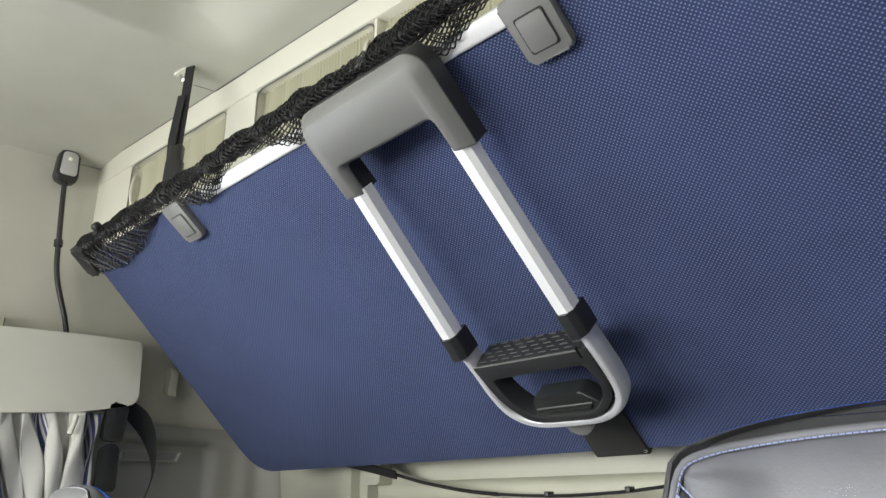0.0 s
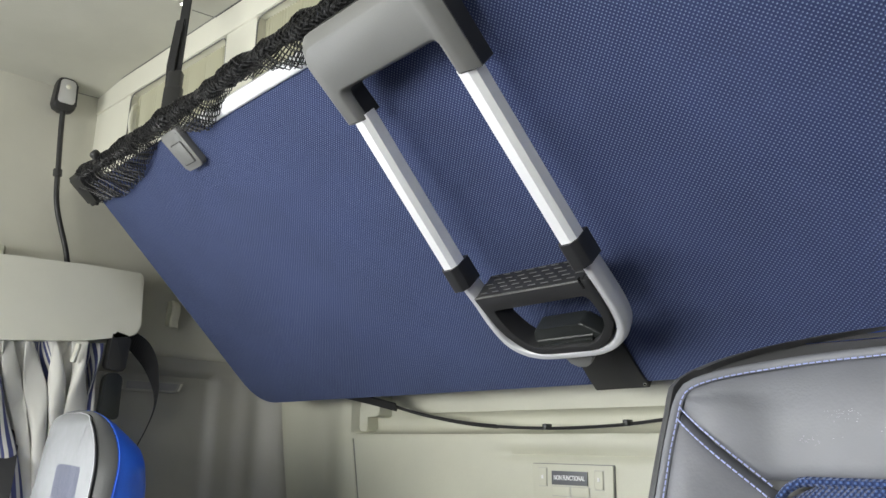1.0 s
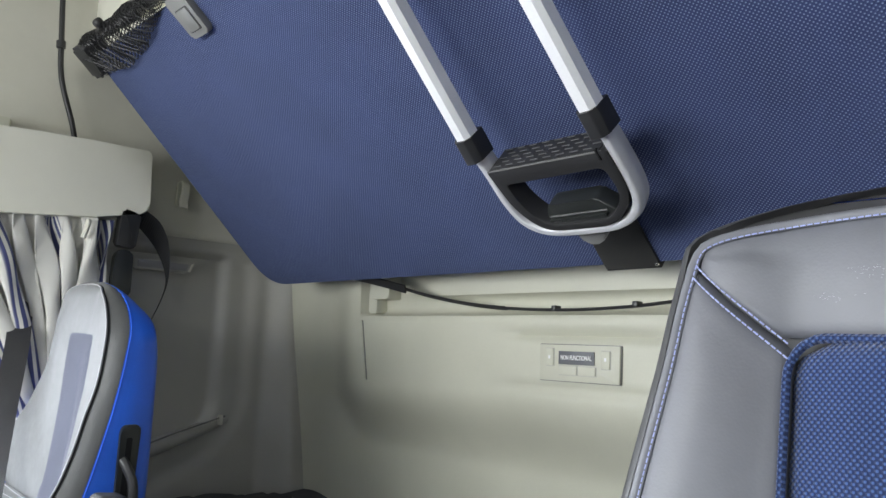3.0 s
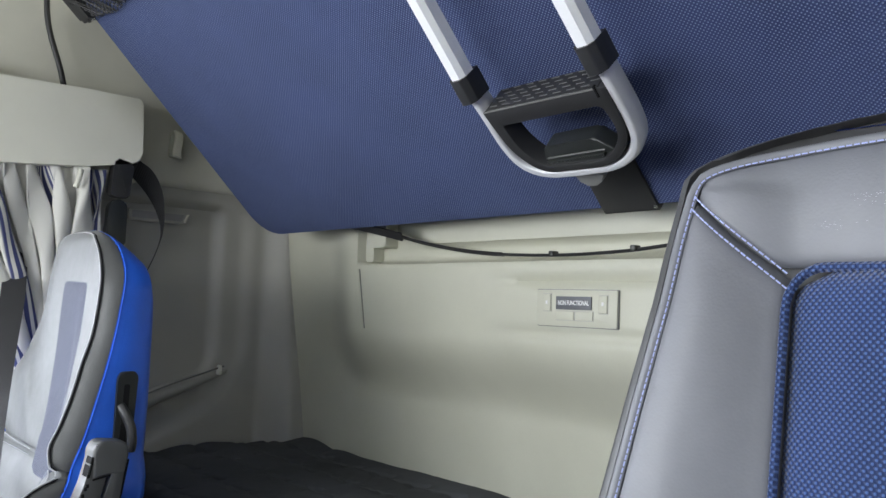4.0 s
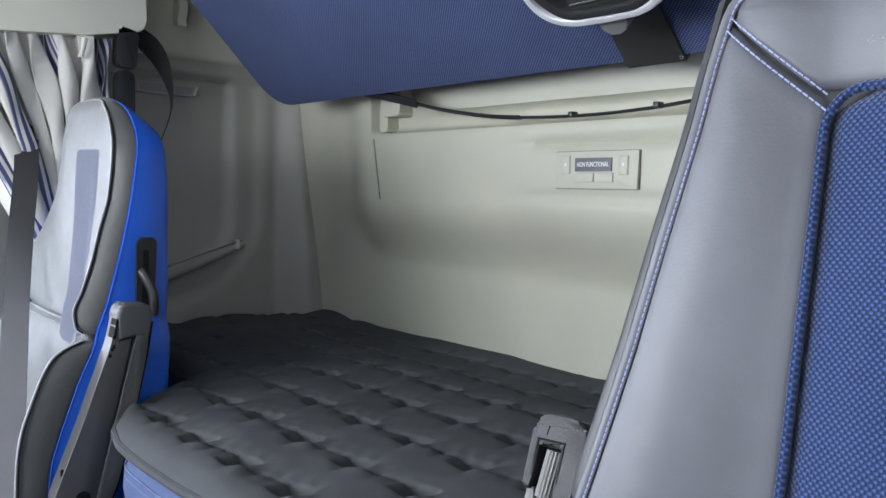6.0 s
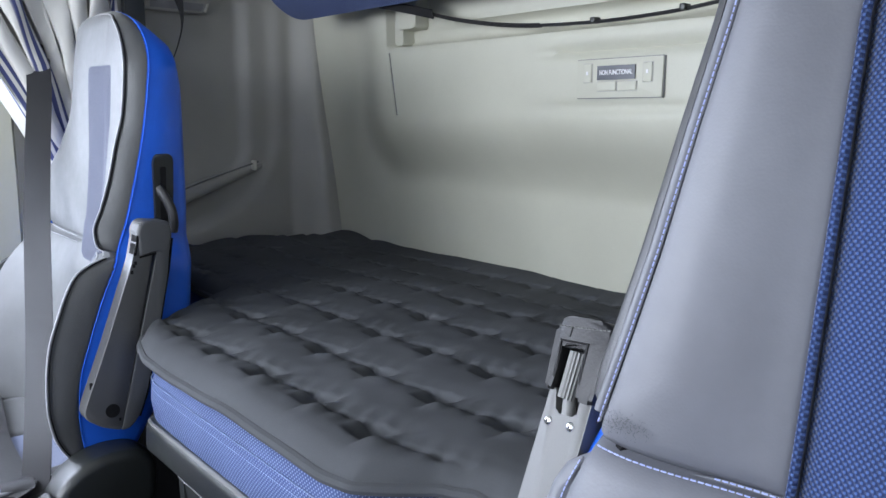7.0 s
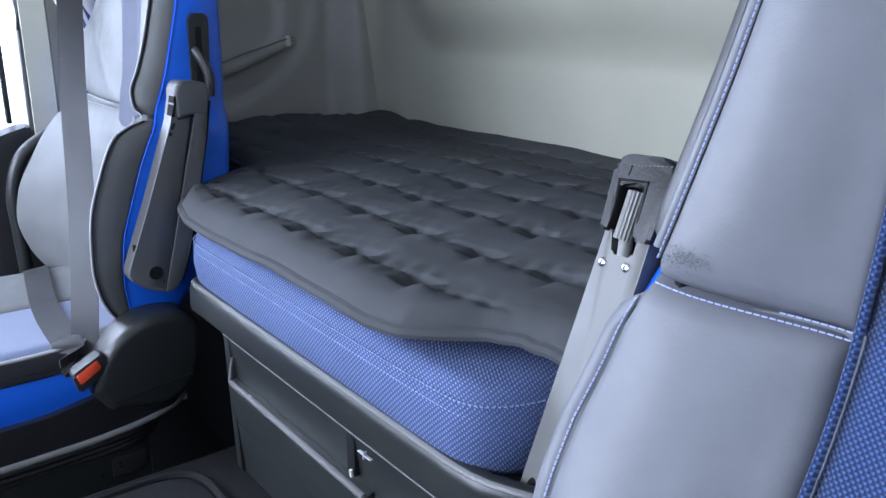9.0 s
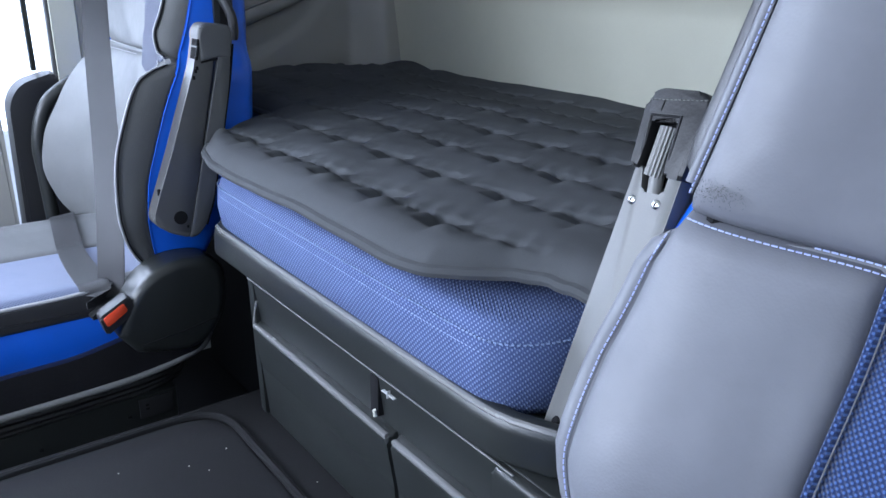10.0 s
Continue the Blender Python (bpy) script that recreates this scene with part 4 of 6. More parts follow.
# ---- lower bunk ----
def build_topper():
    ob = thing("mattress_topper", "charcoal quilted mattress topper on the lower bunk", "mattress topper")
    nu, nv, rows, px, py = 660, 260, 8, 0.117, 0.111
    rng = np.random.RandomState(11)
    jit = rng.uniform(-1, 1, (rows + 1, 80))
    xs = np.linspace(-1.06, 0.62, nu + 1)
    edge_x = [-1.06, -0.55, -0.44, -0.40, -0.356, -0.285, -0.18, 0.07, 0.18, 0.222, 0.248, 0.275, 0.305, 0.36, 0.43, 0.5, 0.62]
    edge_y = [1.44, 1.42, 1.275, 1.230, 1.203, 1.186, 1.184, 1.187, 1.186, 1.192, 1.215, 1.246, 1.262, 1.272, 1.31, 1.38, 1.42]
    y0 = np.interp(xs, edge_x, edge_y)
    for _ in range(3):
        y0[1:-1] = (y0[:-2] + 2 * y0[1:-1] + y0[2:]) / 4
    v = np.linspace(0, 1, nv + 1)[None, :]
    X = np.repeat(xs[:, None], nv + 1, 1)
    Y = y0[:, None] + (1.992 - y0[:, None]) * v

    def soft(a, b, q):
        t = np.clip((q - a) / (b - a), 0, 1)
        return t * t * (3 - 2 * t)

    near = np.full(X.shape, 9.0)
    keep = soft(0.010, 0.042, Y - y0[:, None])
    Z = np.zeros(X.shape)
    for r in range(rows):
        k = (X - 0.068 + 0.026 * r + 0.006 * math.sin(2.1 * r)) / px
        i = np.floor(k).astype(int)
        f = k - i
        j = jit[r][(i + 40) % 80]
        seam = 1.2575 + py * r + (f - 0.5) * (0.026 + 0.008 * j) + 0.004 * np.sin(math.pi * f) + 0.002 * j
        ahead = seam - Y
        d = np.abs(ahead)
        # the short cross seam at the end of each stitch run
        half = 0.013 + 0.004 * j
        mid = 1.2575 + py * r
        cross = np.hypot(np.minimum(f, 1 - f) * px, np.maximum(0, np.abs(Y - mid) - half))
        near = np.minimum(near, np.minimum(d, cross))
        # pocket that sinks towards the cross seam, with a steep far side
        sink = soft(0.58, 0.99, f) * (1 - soft(0.99, 1.0, f))
        Z -= (0.033 + 0.005 * j) * keep * sink * np.exp(-((ahead - 0.014) / 0.0160) ** 4)
        # the next run swells where it begins
        Z += 0.0060 * np.exp(-((f - 0.10) / 0.14) ** 2) * np.exp(-((ahead - 0.012) / 0.016) ** 2)
        # drawn folds that leave the stitches
        Z += 0.0016 * np.sin(2 * math.pi * (X * 34 + Y * 9 + j * 2)) * np.exp(-(d / 0.022) ** 2) * (0.4 + 0.6 * np.abs(j))
    Z -= 0.0055 * keep * np.exp(-(near / 0.0034) ** 1.3)
    Z += 0.0035 * soft(0.0, 0.040, near) * keep
    for sx, sy, amp, ph in ((9, 7, 0.0028, 0.4), (17, -13, 0.0016, 1.7), (31, 24, 0.0008, 2.9), (-47, 38, 0.0004, 0.9)):
        Z += amp * np.sin(X * sx + 1.7 * np.sin(Y * sy * 0.7 + ph)) * np.sin(Y * sy + 1.3 * np.sin(X * sx * 0.6 + 2 * ph) + ph)
    e = np.minimum(Y - y0[:, None], 1.992 - Y + 0.02)
    Z -= 0.017 * np.clip(1 - e / 0.026, 0, 1) ** 2.2
    Z -= 0.010 * np.exp(-((Y - 1.9) / 0.10) ** 2)
    # the far end lies in lumps against the side wall
    Z += 0.013 * soft(-0.72, -0.92, X) * soft(1.55, 1.80, Y) * np.abs(np.sin(X * 17 + 1.2 * np.sin(Y * 9)))
    Z += 0.722
    top = np.stack([X, Y, Z], -1).reshape(-1, 3)
    low_pts = np.stack([np.stack([xs, y0, Z[:, 0] - 0.014], -1), np.stack([xs, np.full(nu + 1, 1.992), np.full(nu + 1, 0.684)], -1)], 1).reshape(-1, 3)
    m, q = nv + 1, len(top)
    a = np.arange(nu)[:, None] * m + np.arange(nv)[None, :]
    faces = np.stack([a, a + m, a + m + 1, a + 1], -1).reshape(-1, 4).tolist()
    for i in range(nu):
        t, b = i * m, q + 2 * i
        faces += [[t, b, b + 2, t + m], [t + nv, t + m + nv, b + 3, b + 1], [b, b + 1, b + 3, b + 2]]
    me = bpy.data.meshes.new("quilting")
    me.from_pydata(np.concatenate([top, low_pts]).tolist(), [], faces)
    me.materials.append(TOPPER)
    me.shade_smooth()
    me.set_sharp_from_angle(angle=radians(75))
    new("quilting", me).parent = ob
    rim = [Vector((xs[i], y0[i] - 0.001, Z[i, 0] - 0.007)) for i in range(0, nu + 1, 3)]
    part("piped_edge", sweep(rim, circle(0.0065, 8)), TOPPER, ob, "rolled charcoal edge")


def build_mattress():
    ob = thing("lower_mattress", "blue woven mattress of the lower bunk", "mattress")

    plan = [(-1.06, 1.47), (-0.80, 1.47), (-0.60, 1.465), (-0.50, 1.43), (-0.43, 1.33), (-0.385, 1.262), (-0.345, 1.220), (-0.30, 1.200), (-0.2, 1.196), (0.0, 1.195), (0.2, 1.194), (0.280, 1.195),
            (0.308, 1.199), (0.328, 1.213), (0.343, 1.243), (0.360, 1.31), (0.385, 1.38), (0.43, 1.44), (0.52, 1.465), (0.8, 1.47), (1.05, 1.47)]
    line = [Vector((p.x, p.y, 0)) for p in smooth_line([(x, y, 0) for x, y in plan], 6)]
    prof = [(0.03, 0.580), (0.008, 0.584), (0.0, 0.596), (-0.004, 0.625), (-0.002, 0.652), (0.002, 0.660), (0.006, 0.669), (0.012, 0.673), (0.020, 0.674)]
    bm = bmesh.new()
    grid = []
    for i, p in enumerate(line):
        d = (line[min(i + 1, len(line) - 1)] - line[max(i - 1, 0)]).normalized()
        n = Vector((-d.y, d.x, 0))
        grid.append([bm.verts.new(p + n * a + Vector((0, 0, z))) for a, z in prof])
    k = len(prof)
    for i in range(len(grid) - 1):
        for j in range(k - 1):
            bm.faces.new((grid[i][j], grid[i + 1][j], grid[i + 1][j + 1], grid[i][j + 1]))
    far = [bm.verts.new((1.05, 1.99, 0.674)), bm.verts.new((-1.06, 1.99, 0.674))]
    bm.faces.new([g[-1] for g in grid] + far)
    part("cover", bm, BED_CLOTH, ob, smooth=60)
    seam = []
    for i, p in enumerate(line):
        if -0.5 < p.x < 0.42:
            d = (line[min(i + 1, len(line) - 1)] - line[max(i - 1, 0)]).normalized()
            seam.append(p + Vector((-d.y, d.x, 0)) * 0.0005 + Vector((0, 0, 0.652)))
    cord = [p + Vector((0, 0, 0)) for p in seam]
    part("seam_cord", sweep(cord, circle(0.0028, 6)), BED_CLOTH, ob)
    for drop in (-0.0062, 0.0062):
        part("seam_stitching", dashes([p + Vector((0, -0.0022, drop)) for p in seam], 0.0026, 0.0026, 0.0009), BED_THREAD, ob)


def build_bed_base():
    ob = thing("bed_cabinet", "dark plastic cabinet with drawers carrying the lower mattress", "cabinet")
    prof = rounded([(1.184, 0.557), (1.186, 0.590), (1.192, 0.600), (1.206, 0.600), (1.212, 0.588), (1.235, 0.586), (1.235, 0.555)], 0.004, 3)

    def rail_y(x):
        return interp(x, [(-0.42, 0.12), (-0.335, 0.03), (-0.315, 0.004), (-0.30, 0.0), (0.30, 0.0), (0.335, 0.003), (0.38, 0.022), (0.44, 0.08)])

    bm = bmesh.new()
    rings = []
    for x in [-0.42, -0.36, -0.335, -0.325, -0.315, -0.30, -0.2, 0.0, 0.2, 0.28, 0.30, 0.32, 0.335, 0.35, 0.38, 0.41, 0.44]:
        rings.append([bm.verts.new((x, y + rail_y(x), z)) for y, z in prof])
    n = len(prof)
    for r, q in zip(rings, rings[1:]):
        for j in range(n):
            bm.faces.new((r[j], r[(j + 1) % n], q[(j + 1) % n], q[j]))
    bm.faces.new(rings[0]), bm.faces.new(rings[-1])
    part("front_rail", bm, GRAPHITE, ob, "dark plastic mattress rail", smooth=35)
    # pale strip painted in as the highlight on top of the rail
    part("rail_highlight", sweep([Vector((x, 1.1915 + rail_y(x), 0.5965)) for x in np.linspace(-0.33, 0.40, 40)], circle(0.0036, 8)), HIGHLIGHT_GREY, ob)
    part("bed_board", prism(rounded([(-1.06, 1.46), (-0.45, 1.46), (-0.33, 1.235), (0.37, 1.235), (0.47, 1.46), (1.05, 1.46), (1.05, 1.99), (-1.06, 1.99)], 0.02), "z", 0.548, 0.582), GRAPHITE, ob)
    part("fascia", prism(rounded([(1.192, 0.556), (1.235, 0.556), (1.235, 0.452), (1.206, 0.452)], 0.004), "x", -0.196, 0.43), GRAPHITE, ob, "sloping fascia above the drawers")
    part("fascia_line", sweep([Vector((x, 1.1855, 0.5565)) for x in np.linspace(-0.19, 0.36, 6)], circle(0.0011, 6)), CHARCOAL_PLASTIC, ob)
    # pale sliver for the bright glint on the recess edge
    part("recess_highlight", sweep(smooth_line([(-0.183, 1.193, 0.522), (-0.1855, 1.190, 0.500), (-0.182, 1.187, 0.490)], 5), circle(0.0016, 6), up=(0, 1, 0)), HIGHLIGHT_GREY, ob)
    part("carcass", box((-0.196, 1.275, 0.335), (0.60, 1.9, 0.547)), GRAPHITE, ob)
    part("side_cheek", prism(rounded([(1.192, 0.556), (1.50, 0.556), (1.50, 0.335), (1.199, 0.335)], 0.005), "x", -0.206, -0.190, 0.003), GRAPHITE, ob)
    for a, b in ((-0.186, 0.159), (0.167, 0.46)):
        front = rounded([(1.186, 0.482), (1.193, 0.489), (1.211, 0.489), (1.218, 0.480), (1.27, 0.47), (1.27, 0.337), (1.202, 0.337), (1.196, 0.42)], 0.004, 3)
        dr = part("drawer", prism([(y, z) for y, z in front], "x", a, b, 0.004), GRAPHITE, ob, "dark drawer front with a lip")
        # lip edge coloured lighter as its highlight
        part("lip", box((a + 0.002, 1.1855, 0.4825), (b - 0.002, 1.1920, 0.4895), 0.002), HIGHLIGHT_GREY, dr)
        hx = b - 0.102 if a < 0 else a + 0.004
        # slot as a thin black slab, its inner shade put into the colour
        part("grip", prism(rounded([(hx, 0.440), (hx + 0.10, 0.440), (hx + 0.10, 0.464), (hx, 0.464)], 0.003), "y", 1.1945, 1.24, 0.0006), VOID, dr, "black grip slot")
        rim = [Vector((hx + q, 1.1945, z)) for q, z in ((0, 0.464), (0, 0.439), (0.10, 0.439))]
        part("grip_rim", sweep(rim, circle(0.0016, 6), up=(0, 1, 0)), HIGHLIGHT_GREY, dr)
    slot = part("latch_slot", box((0.118, 1.1925, 0.497), (0.134, 1.24, 0.545), 0.001), VOID, ob)
    part("latch_pin", sweep([Vector((0.130, 1.191, 0.497)), Vector((0.130, 1.190, 0.505))], circle(0.0022, 8), up=(0, 1, 0)), CREAM_LIGHT, slot, "small white pin")
    clip = part("metal_clip", box((0.160, 1.1800, 0.5460), (0.184, 1.184, 0.5474), 0.0006), SILVER, ob, "bright metal clip")
    part("clip_cross", box((0.1712, 1.1795, 0.5425), (0.1728, 1.184, 0.5510), 0.0006), SILVER, clip)
    part("corner_post", prism(rounded([(1.182, 0.337), (1.24, 0.337), (1.24, 0.555), (1.182, 0.555)], 0.008), "x", 0.335, 0.43, 0.006), GRAPHITE, ob)
    # black sheet standing for the deep shade beside the cabinet
    part("under_bed_shade", box((-1.06, 1.42, 0.0), (-0.222, 1.44, 0.547)), VOID, ob)


build_mattress()
build_topper()
build_bed_base()


# ---- seats ----
EDGE = [(0.46, 0.25), (0.52, 0.272), (0.57, 0.287), (0.604, 0.298), (0.68, 0.301), (0.752, 0.291), (0.784, 0.279), (0.802, 0.274), (0.885, 0.257), (0.941, 0.246), (1.03, 0.232), (1.111, 0.218), (1.16, 0.212), (1.198, 0.205)]
SPLIT_Z, HEAD_Z, TOP_Z = 0.790, 1.198, 1.242


def split_z(lx):
    """The cross seam falls towards the middle of the backrest."""
    return SPLIT_Z - 0.014 * max(0.0, 0.262 - abs(lx)) / 0.13


def seat_edge(z):
    if z <= HEAD_Z:
        return interp(z, EDGE)
    t = min(1.0, (z - HEAD_Z) / (TOP_Z - HEAD_Z))
    return 0.205 * max(0.0, 1 - t ** 2.2) ** 0.5 if t < 1 else 0.0


def seat_y(lx, z):
    """The front face of a backrest; lx from its middle."""
    y = 1.275 + 0.21 * (z - 0.79) - 0.045 * math.exp(-((z - 0.60) / 0.10) ** 2)
    w = max(seat_edge(min(z, HEAD_Z)), 0.15)
    a = min(1.0, max(0.0, (w - abs(lx)) / (w - 0.125)))
    y += interp(z, [(0.5, 0.055), (0.79, 0.043), (1.12, 0.024), (1.24, 0.010)]) * step(0.05, 1.0, a)
    y -= 0.006 * math.sin(math.pi * a) * (z < 1.2)
    y += 0.012 * max(0.0, 1 - a / 0.10) ** 2
    y += 0.02 * step(1.205, 1.25, z)
    return y


def build_driver_seat():
    base = Matrix.Translation((0.70, 0.0, 0.0))
    ob = thing("driver_seat", "grey leather driver's seat with blue mesh and stitching", "seat", base, group="cab seats")

    def local(lx, y, z):
        return Vector((-lx, y, z))

    def patch(z0, z1, left, right, nu, nv, depth=0.03, puff=0.004, skew=None):
        def f(u, v):
            a, b = left, right
            z = z0 + (z1 - z0) * v
            if skew:
                z = skew(u, v)
            l, r = (a(z) if callable(a) else a), (b(z) if callable(b) else b)
            lx = l + (r - l) * u
            rim = min(u, 1 - u) * abs(r - l)
            rimz = min(v, 1 - v) * abs(z1 - z0)
            d = min(rim, rimz)
            y = seat_y(lx, z) + 0.010 * max(0.0, 1 - d / 0.010) ** 2 - puff * step(0.0, 0.05, d)
            return local(lx, y, z)
        return sheet(f, nu, nv, (0, depth, 0))

    # blue shell, leather gussets
    def outer(z, grow):
        return max(seat_edge(z - 0.010 * step(HEAD_Z - 0.02, HEAD_Z + 0.02, z)), 0.03) + grow

    def loft(zs, front, back, grow, sink, hollow, lid=True):
        """Closed rings: the sides reach from front to back, the middle lies sink behind the front face."""
        bm, rings = bmesh.new(), []
        for z in zs:
            w, f0, b0 = outer(z, grow(z)), front(z), back(z)
            face = []
            for i in range(41):
                a = -1 + 2 * i / 40
                lx = w * math.copysign(1 - (1 - abs(a)) ** 1.6, a)
                rim = w - abs(lx)
                y = max(f0, seat_y(lx, z) + sink) if rim > 0.016 else f0
                round_to = 0.010
                face.append((lx, y + round_to * max(0.0, 1 - rim / round_to) ** 2))
            deep = max(b0 + hollow, max(p[1] for p in face) + 0.010)
            tail = rounded([(w, f0 + 0.010), (w, (f0 + b0) / 2), (w * (0.97 if hollow else 0.995), b0), (w * 0.80, deep), (-w * 0.80, deep), (-w * (0.97 if hollow else 0.995), b0), (-w, (f0 + b0) / 2), (-w, f0 + 0.010)], [0.002, 0.01, 0.012, 0.02, 0.02, 0.012, 0.01, 0.002], 4)
            rings.append([bm.verts.new(local(lx, y, z)) for lx, y in face + tail])
        n = len(rings[0])
        for r, q in zip(rings, rings[1:]):
            for j in range(n):
                bm.faces.new((r[j], r[(j + 1) % n], q[(j + 1) % n], q[j]))
        if lid:
            bm.faces.new(rings[-1])
        return bm

    def edge_y(z):
        return 1.275 + 0.21 * (z - 0.79) - 0.045 * math.exp(-((z - 0.60) / 0.10) ** 2) + 0.02 * step(1.205, 1.25, z)

    rear = [(0.46, 1.315), (0.507, 1.340), (0.60, 1.387), (0.72, 1.416), (0.9, 1.427), (1.10, 1.438), (1.17, 1.438), (1.21, 1.430), (1.24, 1.412), (1.26, 1.40)]

    def blue_line(z):
        return interp(z, [(0.46, 1.240), (0.58, 1.236), (0.68, 1.268), (0.74, 1.290), (0.80, 1.316), (0.85, 1.338), (0.94, 1.360), (1.03, 1.374), (1.10, 1.384), (1.19, 1.396), (1.26, 1.405)])

    zs = list(np.linspace(0.47, 0.80, 14)) + list(np.linspace(0.83, 1.19, 16)) + [1.205, 1.217, 1.226, 1.234, 1.240, 1.245]
    part("shell", loft(zs, lambda z: max(blue_line(z) - 0.010, edge_y(z) + 0.026), lambda z: interp(z, rear), lambda z: 0.009, 0.030, 0.012), BLUE_VINYL, ob, "bright blue vinyl shell", smooth=60)
    up = list(np.linspace(0.803, 1.19, 20)) + [1.252 - 0.058 * (1 - k / 12) ** 2 for k in range(13)]
    part("upper_gusset", loft(up, lambda z: edge_y(z) + 0.004, blue_line, lambda z: 0.0175 - 0.026 * max(0, 1 - (z - 0.803) / 0.03) ** 2, 0.014, 0), GUSSET_LEATHER, ob, "dark leather side panel", smooth=60)
    ridge = [(outer(z, 0.0175), z) for z in up if z > 1.12]
    ridge = [local(lx, edge_y(z) + 0.022, z + 0.0006) for lx, z in ridge + [(-lx, z) for lx, z in ridge[::-1]]]
    part("shell_piping", sweep(ridge, circle(0.0018, 8), up=(0, 1, 0)), BLUE_VINYL, ob, "blue piping round the head of the seat")
    lo = list(np.linspace(0.48, 0.781, 18))
    part("lower_gusset", loft(lo, lambda z: edge_y(z) + 0.003, blue_line, lambda z: 0.013 - 0.023 * max(0, 1 - (0.781 - z) / 0.03) ** 2, 0.014, 0, False), GREY_LEATHER, ob, "grey leather lower side panel", smooth=60)
    part("seam_base", loft([0.760, 0.772, 0.785, 0.80, 0.812], lambda z: edge_y(z) + 0.012, blue_line, lambda z: -0.016, 0.020, 0, False), VOID, ob, smooth=60)

    # front panels
    def diag(lx):
        return 1.124 + (lx - 0.126) * (1.191 - 1.124) / (0.202 - 0.126)

    for side in (1, -1):
        def f(u, v, side=side):
            zt = 1.19
            zlo, l0 = SPLIT_Z + 0.0035, 0.131
            z = zlo + (1.19 - zlo) * v
            lx = l0 + (seat_edge(z) - 0.003 - l0) * u
            top = min(1.19, diag(lx) - 0.0015)
            zlo = split_z(lx) + 0.0012
            z = zlo + (top - zlo) * v
            lx = l0 + (seat_edge(z) - 0.003 - l0) * u
            d = min(u * 0.13, (1 - u) * 0.13, v * 0.3, (1 - v) * 0.3)
            y = seat_y(lx, z) + 0.004 * max(0.0, 1 - d / 0.004) ** 2 - 0.004 * step(0, 0.05, d) + 0.008 * max(0.0, 1 - v * 0.4 / 0.018) ** 2
            return local(side * lx, y, z)
        part("side_panel", sheet(f, 16, 44, (0, 0.03, 0)), GREY_LEATHER, ob, smooth=70)

        def g(u, v, side=side):
            z = 0.47 + (SPLIT_Z - 0.0035 - 0.47) * v
            lx = 0.136 + (seat_edge(z) - 0.003 - 0.136) * u
            z = 0.47 + (split_z(lx) - 0.0012 - 0.47) * v
            d = min(u * 0.16, (1 - u) * 0.16, (1 - v) * 0.3)
            y = seat_y(lx, z) + 0.010 * max(0.0, 1 - d / 0.010) ** 2 - 0.007 * step(0, 0.06, d) + 0.006 * max(0.0, 1 - (1 - v) * 0.3 / 0.016) ** 2
            return local(side * lx, y, z)
        part("lower_panel", sheet(g, 16, 36, (0, 0.03, 0)), GREY_LEATHER, ob, smooth=70)

    def head(u, v):
        half = 0.2030
        lx = -half + 2 * half * u
        z0 = max(1.138, diag(abs(lx)) + 0.0015) if abs(lx) > 0.126 else 1.138
        z1 = HEAD_Z + (TOP_Z - HEAD_Z - 0.0085) * max(0.0, 1 - (abs(lx) / (half + 0.002)) ** 2.0) ** (1 / 2.2)
        z1 = max(z1, z0 + 0.002)
        z = z0 + (z1 - z0) * v
        d = min((half + 0.0005 - abs(lx)), v * 0.1, (1 - v) * 0.1)
        return local(lx, seat_y(lx, z) + 0.004 * max(0.0, 1 - d / 0.004) ** 2 - 0.004 * step(0, 0.05, d), z)
    part("head_panel", sheet(head, 48, 14, (0, 0.018, 0)), GREY_LEATHER, ob, smooth=70)

    def centre(u, v):
        z = 0.48 + (1.135 - 0.48) * v
        corner = max(0.0, (z - 1.108) / 0.027)
        w = 0.129 - 0.027 * (1 - math.sqrt(max(0.0, 1 - corner ** 2)))
        lx = -w + 2 * w * u
        d = min(u, 1 - u) * 2 * w
        return local(lx, seat_y(lx, z) + 0.006 * max(0.0, 1 - d / 0.008) ** 2 - 0.010 * step(0, 0.06, d), z)
    part("centre_panel", sheet(centre, 24, 60, (0, 0.03, 0)), SEAT_CLOTH, ob, "woven mesh centre panel", smooth=70)

    # seams, cords and stitches
    rim = [(0.131, z) for z in np.linspace(0.49, 1.105, 60)] + [(0.131 - 0.027 * (1 - math.cos(a)), 1.108 + 0.030 * math.sin(a)) for a in np.linspace(0, math.pi / 2, 8)] + [(lx, 1.138) for lx in np.linspace(0.10, -0.10, 20)]
    cord = [local(lx, seat_y(lx, z) - 0.002, z) for lx, z in rim]
    part("piping", sweep(cord, circle(0.0035, 6), up=(0, 1, 0)), SEAT_CLOTH, ob)
    edge = [(seat_edge(z) - 0.007, z) for z in np.linspace(0.806, HEAD_Z, 40)]
    edge += [(0.198 * math.cos(a), HEAD_Z - 0.002 + (TOP_Z - HEAD_Z - 0.0105) * math.sin(a) ** 0.7) for a in np.linspace(0.15, math.pi - 0.15, 30)]
    low = [(seat_edge(z) - 0.007, z) for z in np.linspace(0.49, SPLIT_Z - 0.014, 30)]
    for line in (edge, low):
        pts = [local(lx, seat_y(lx, z) - 0.0035, z) for lx, z in line]
        part("stitching", dashes(pts, 0.0038, 0.0013, 0.00062), THREAD, ob, "blue-white stitching")
        part("seam_welt", sweep([p + Vector((0, 0.0025, 0)) for p in pts], circle(0.0010, 5), up=(0, 1, 0)), GREY_LEATHER, ob)
    rolled = []
    for (x0, z0), (x1, z1) in zip(edge, edge[1:]):
        n = math.hypot(x1 - x0, z1 - z0)
        lx, z = (x0 + x1) / 2, (z0 + z1) / 2
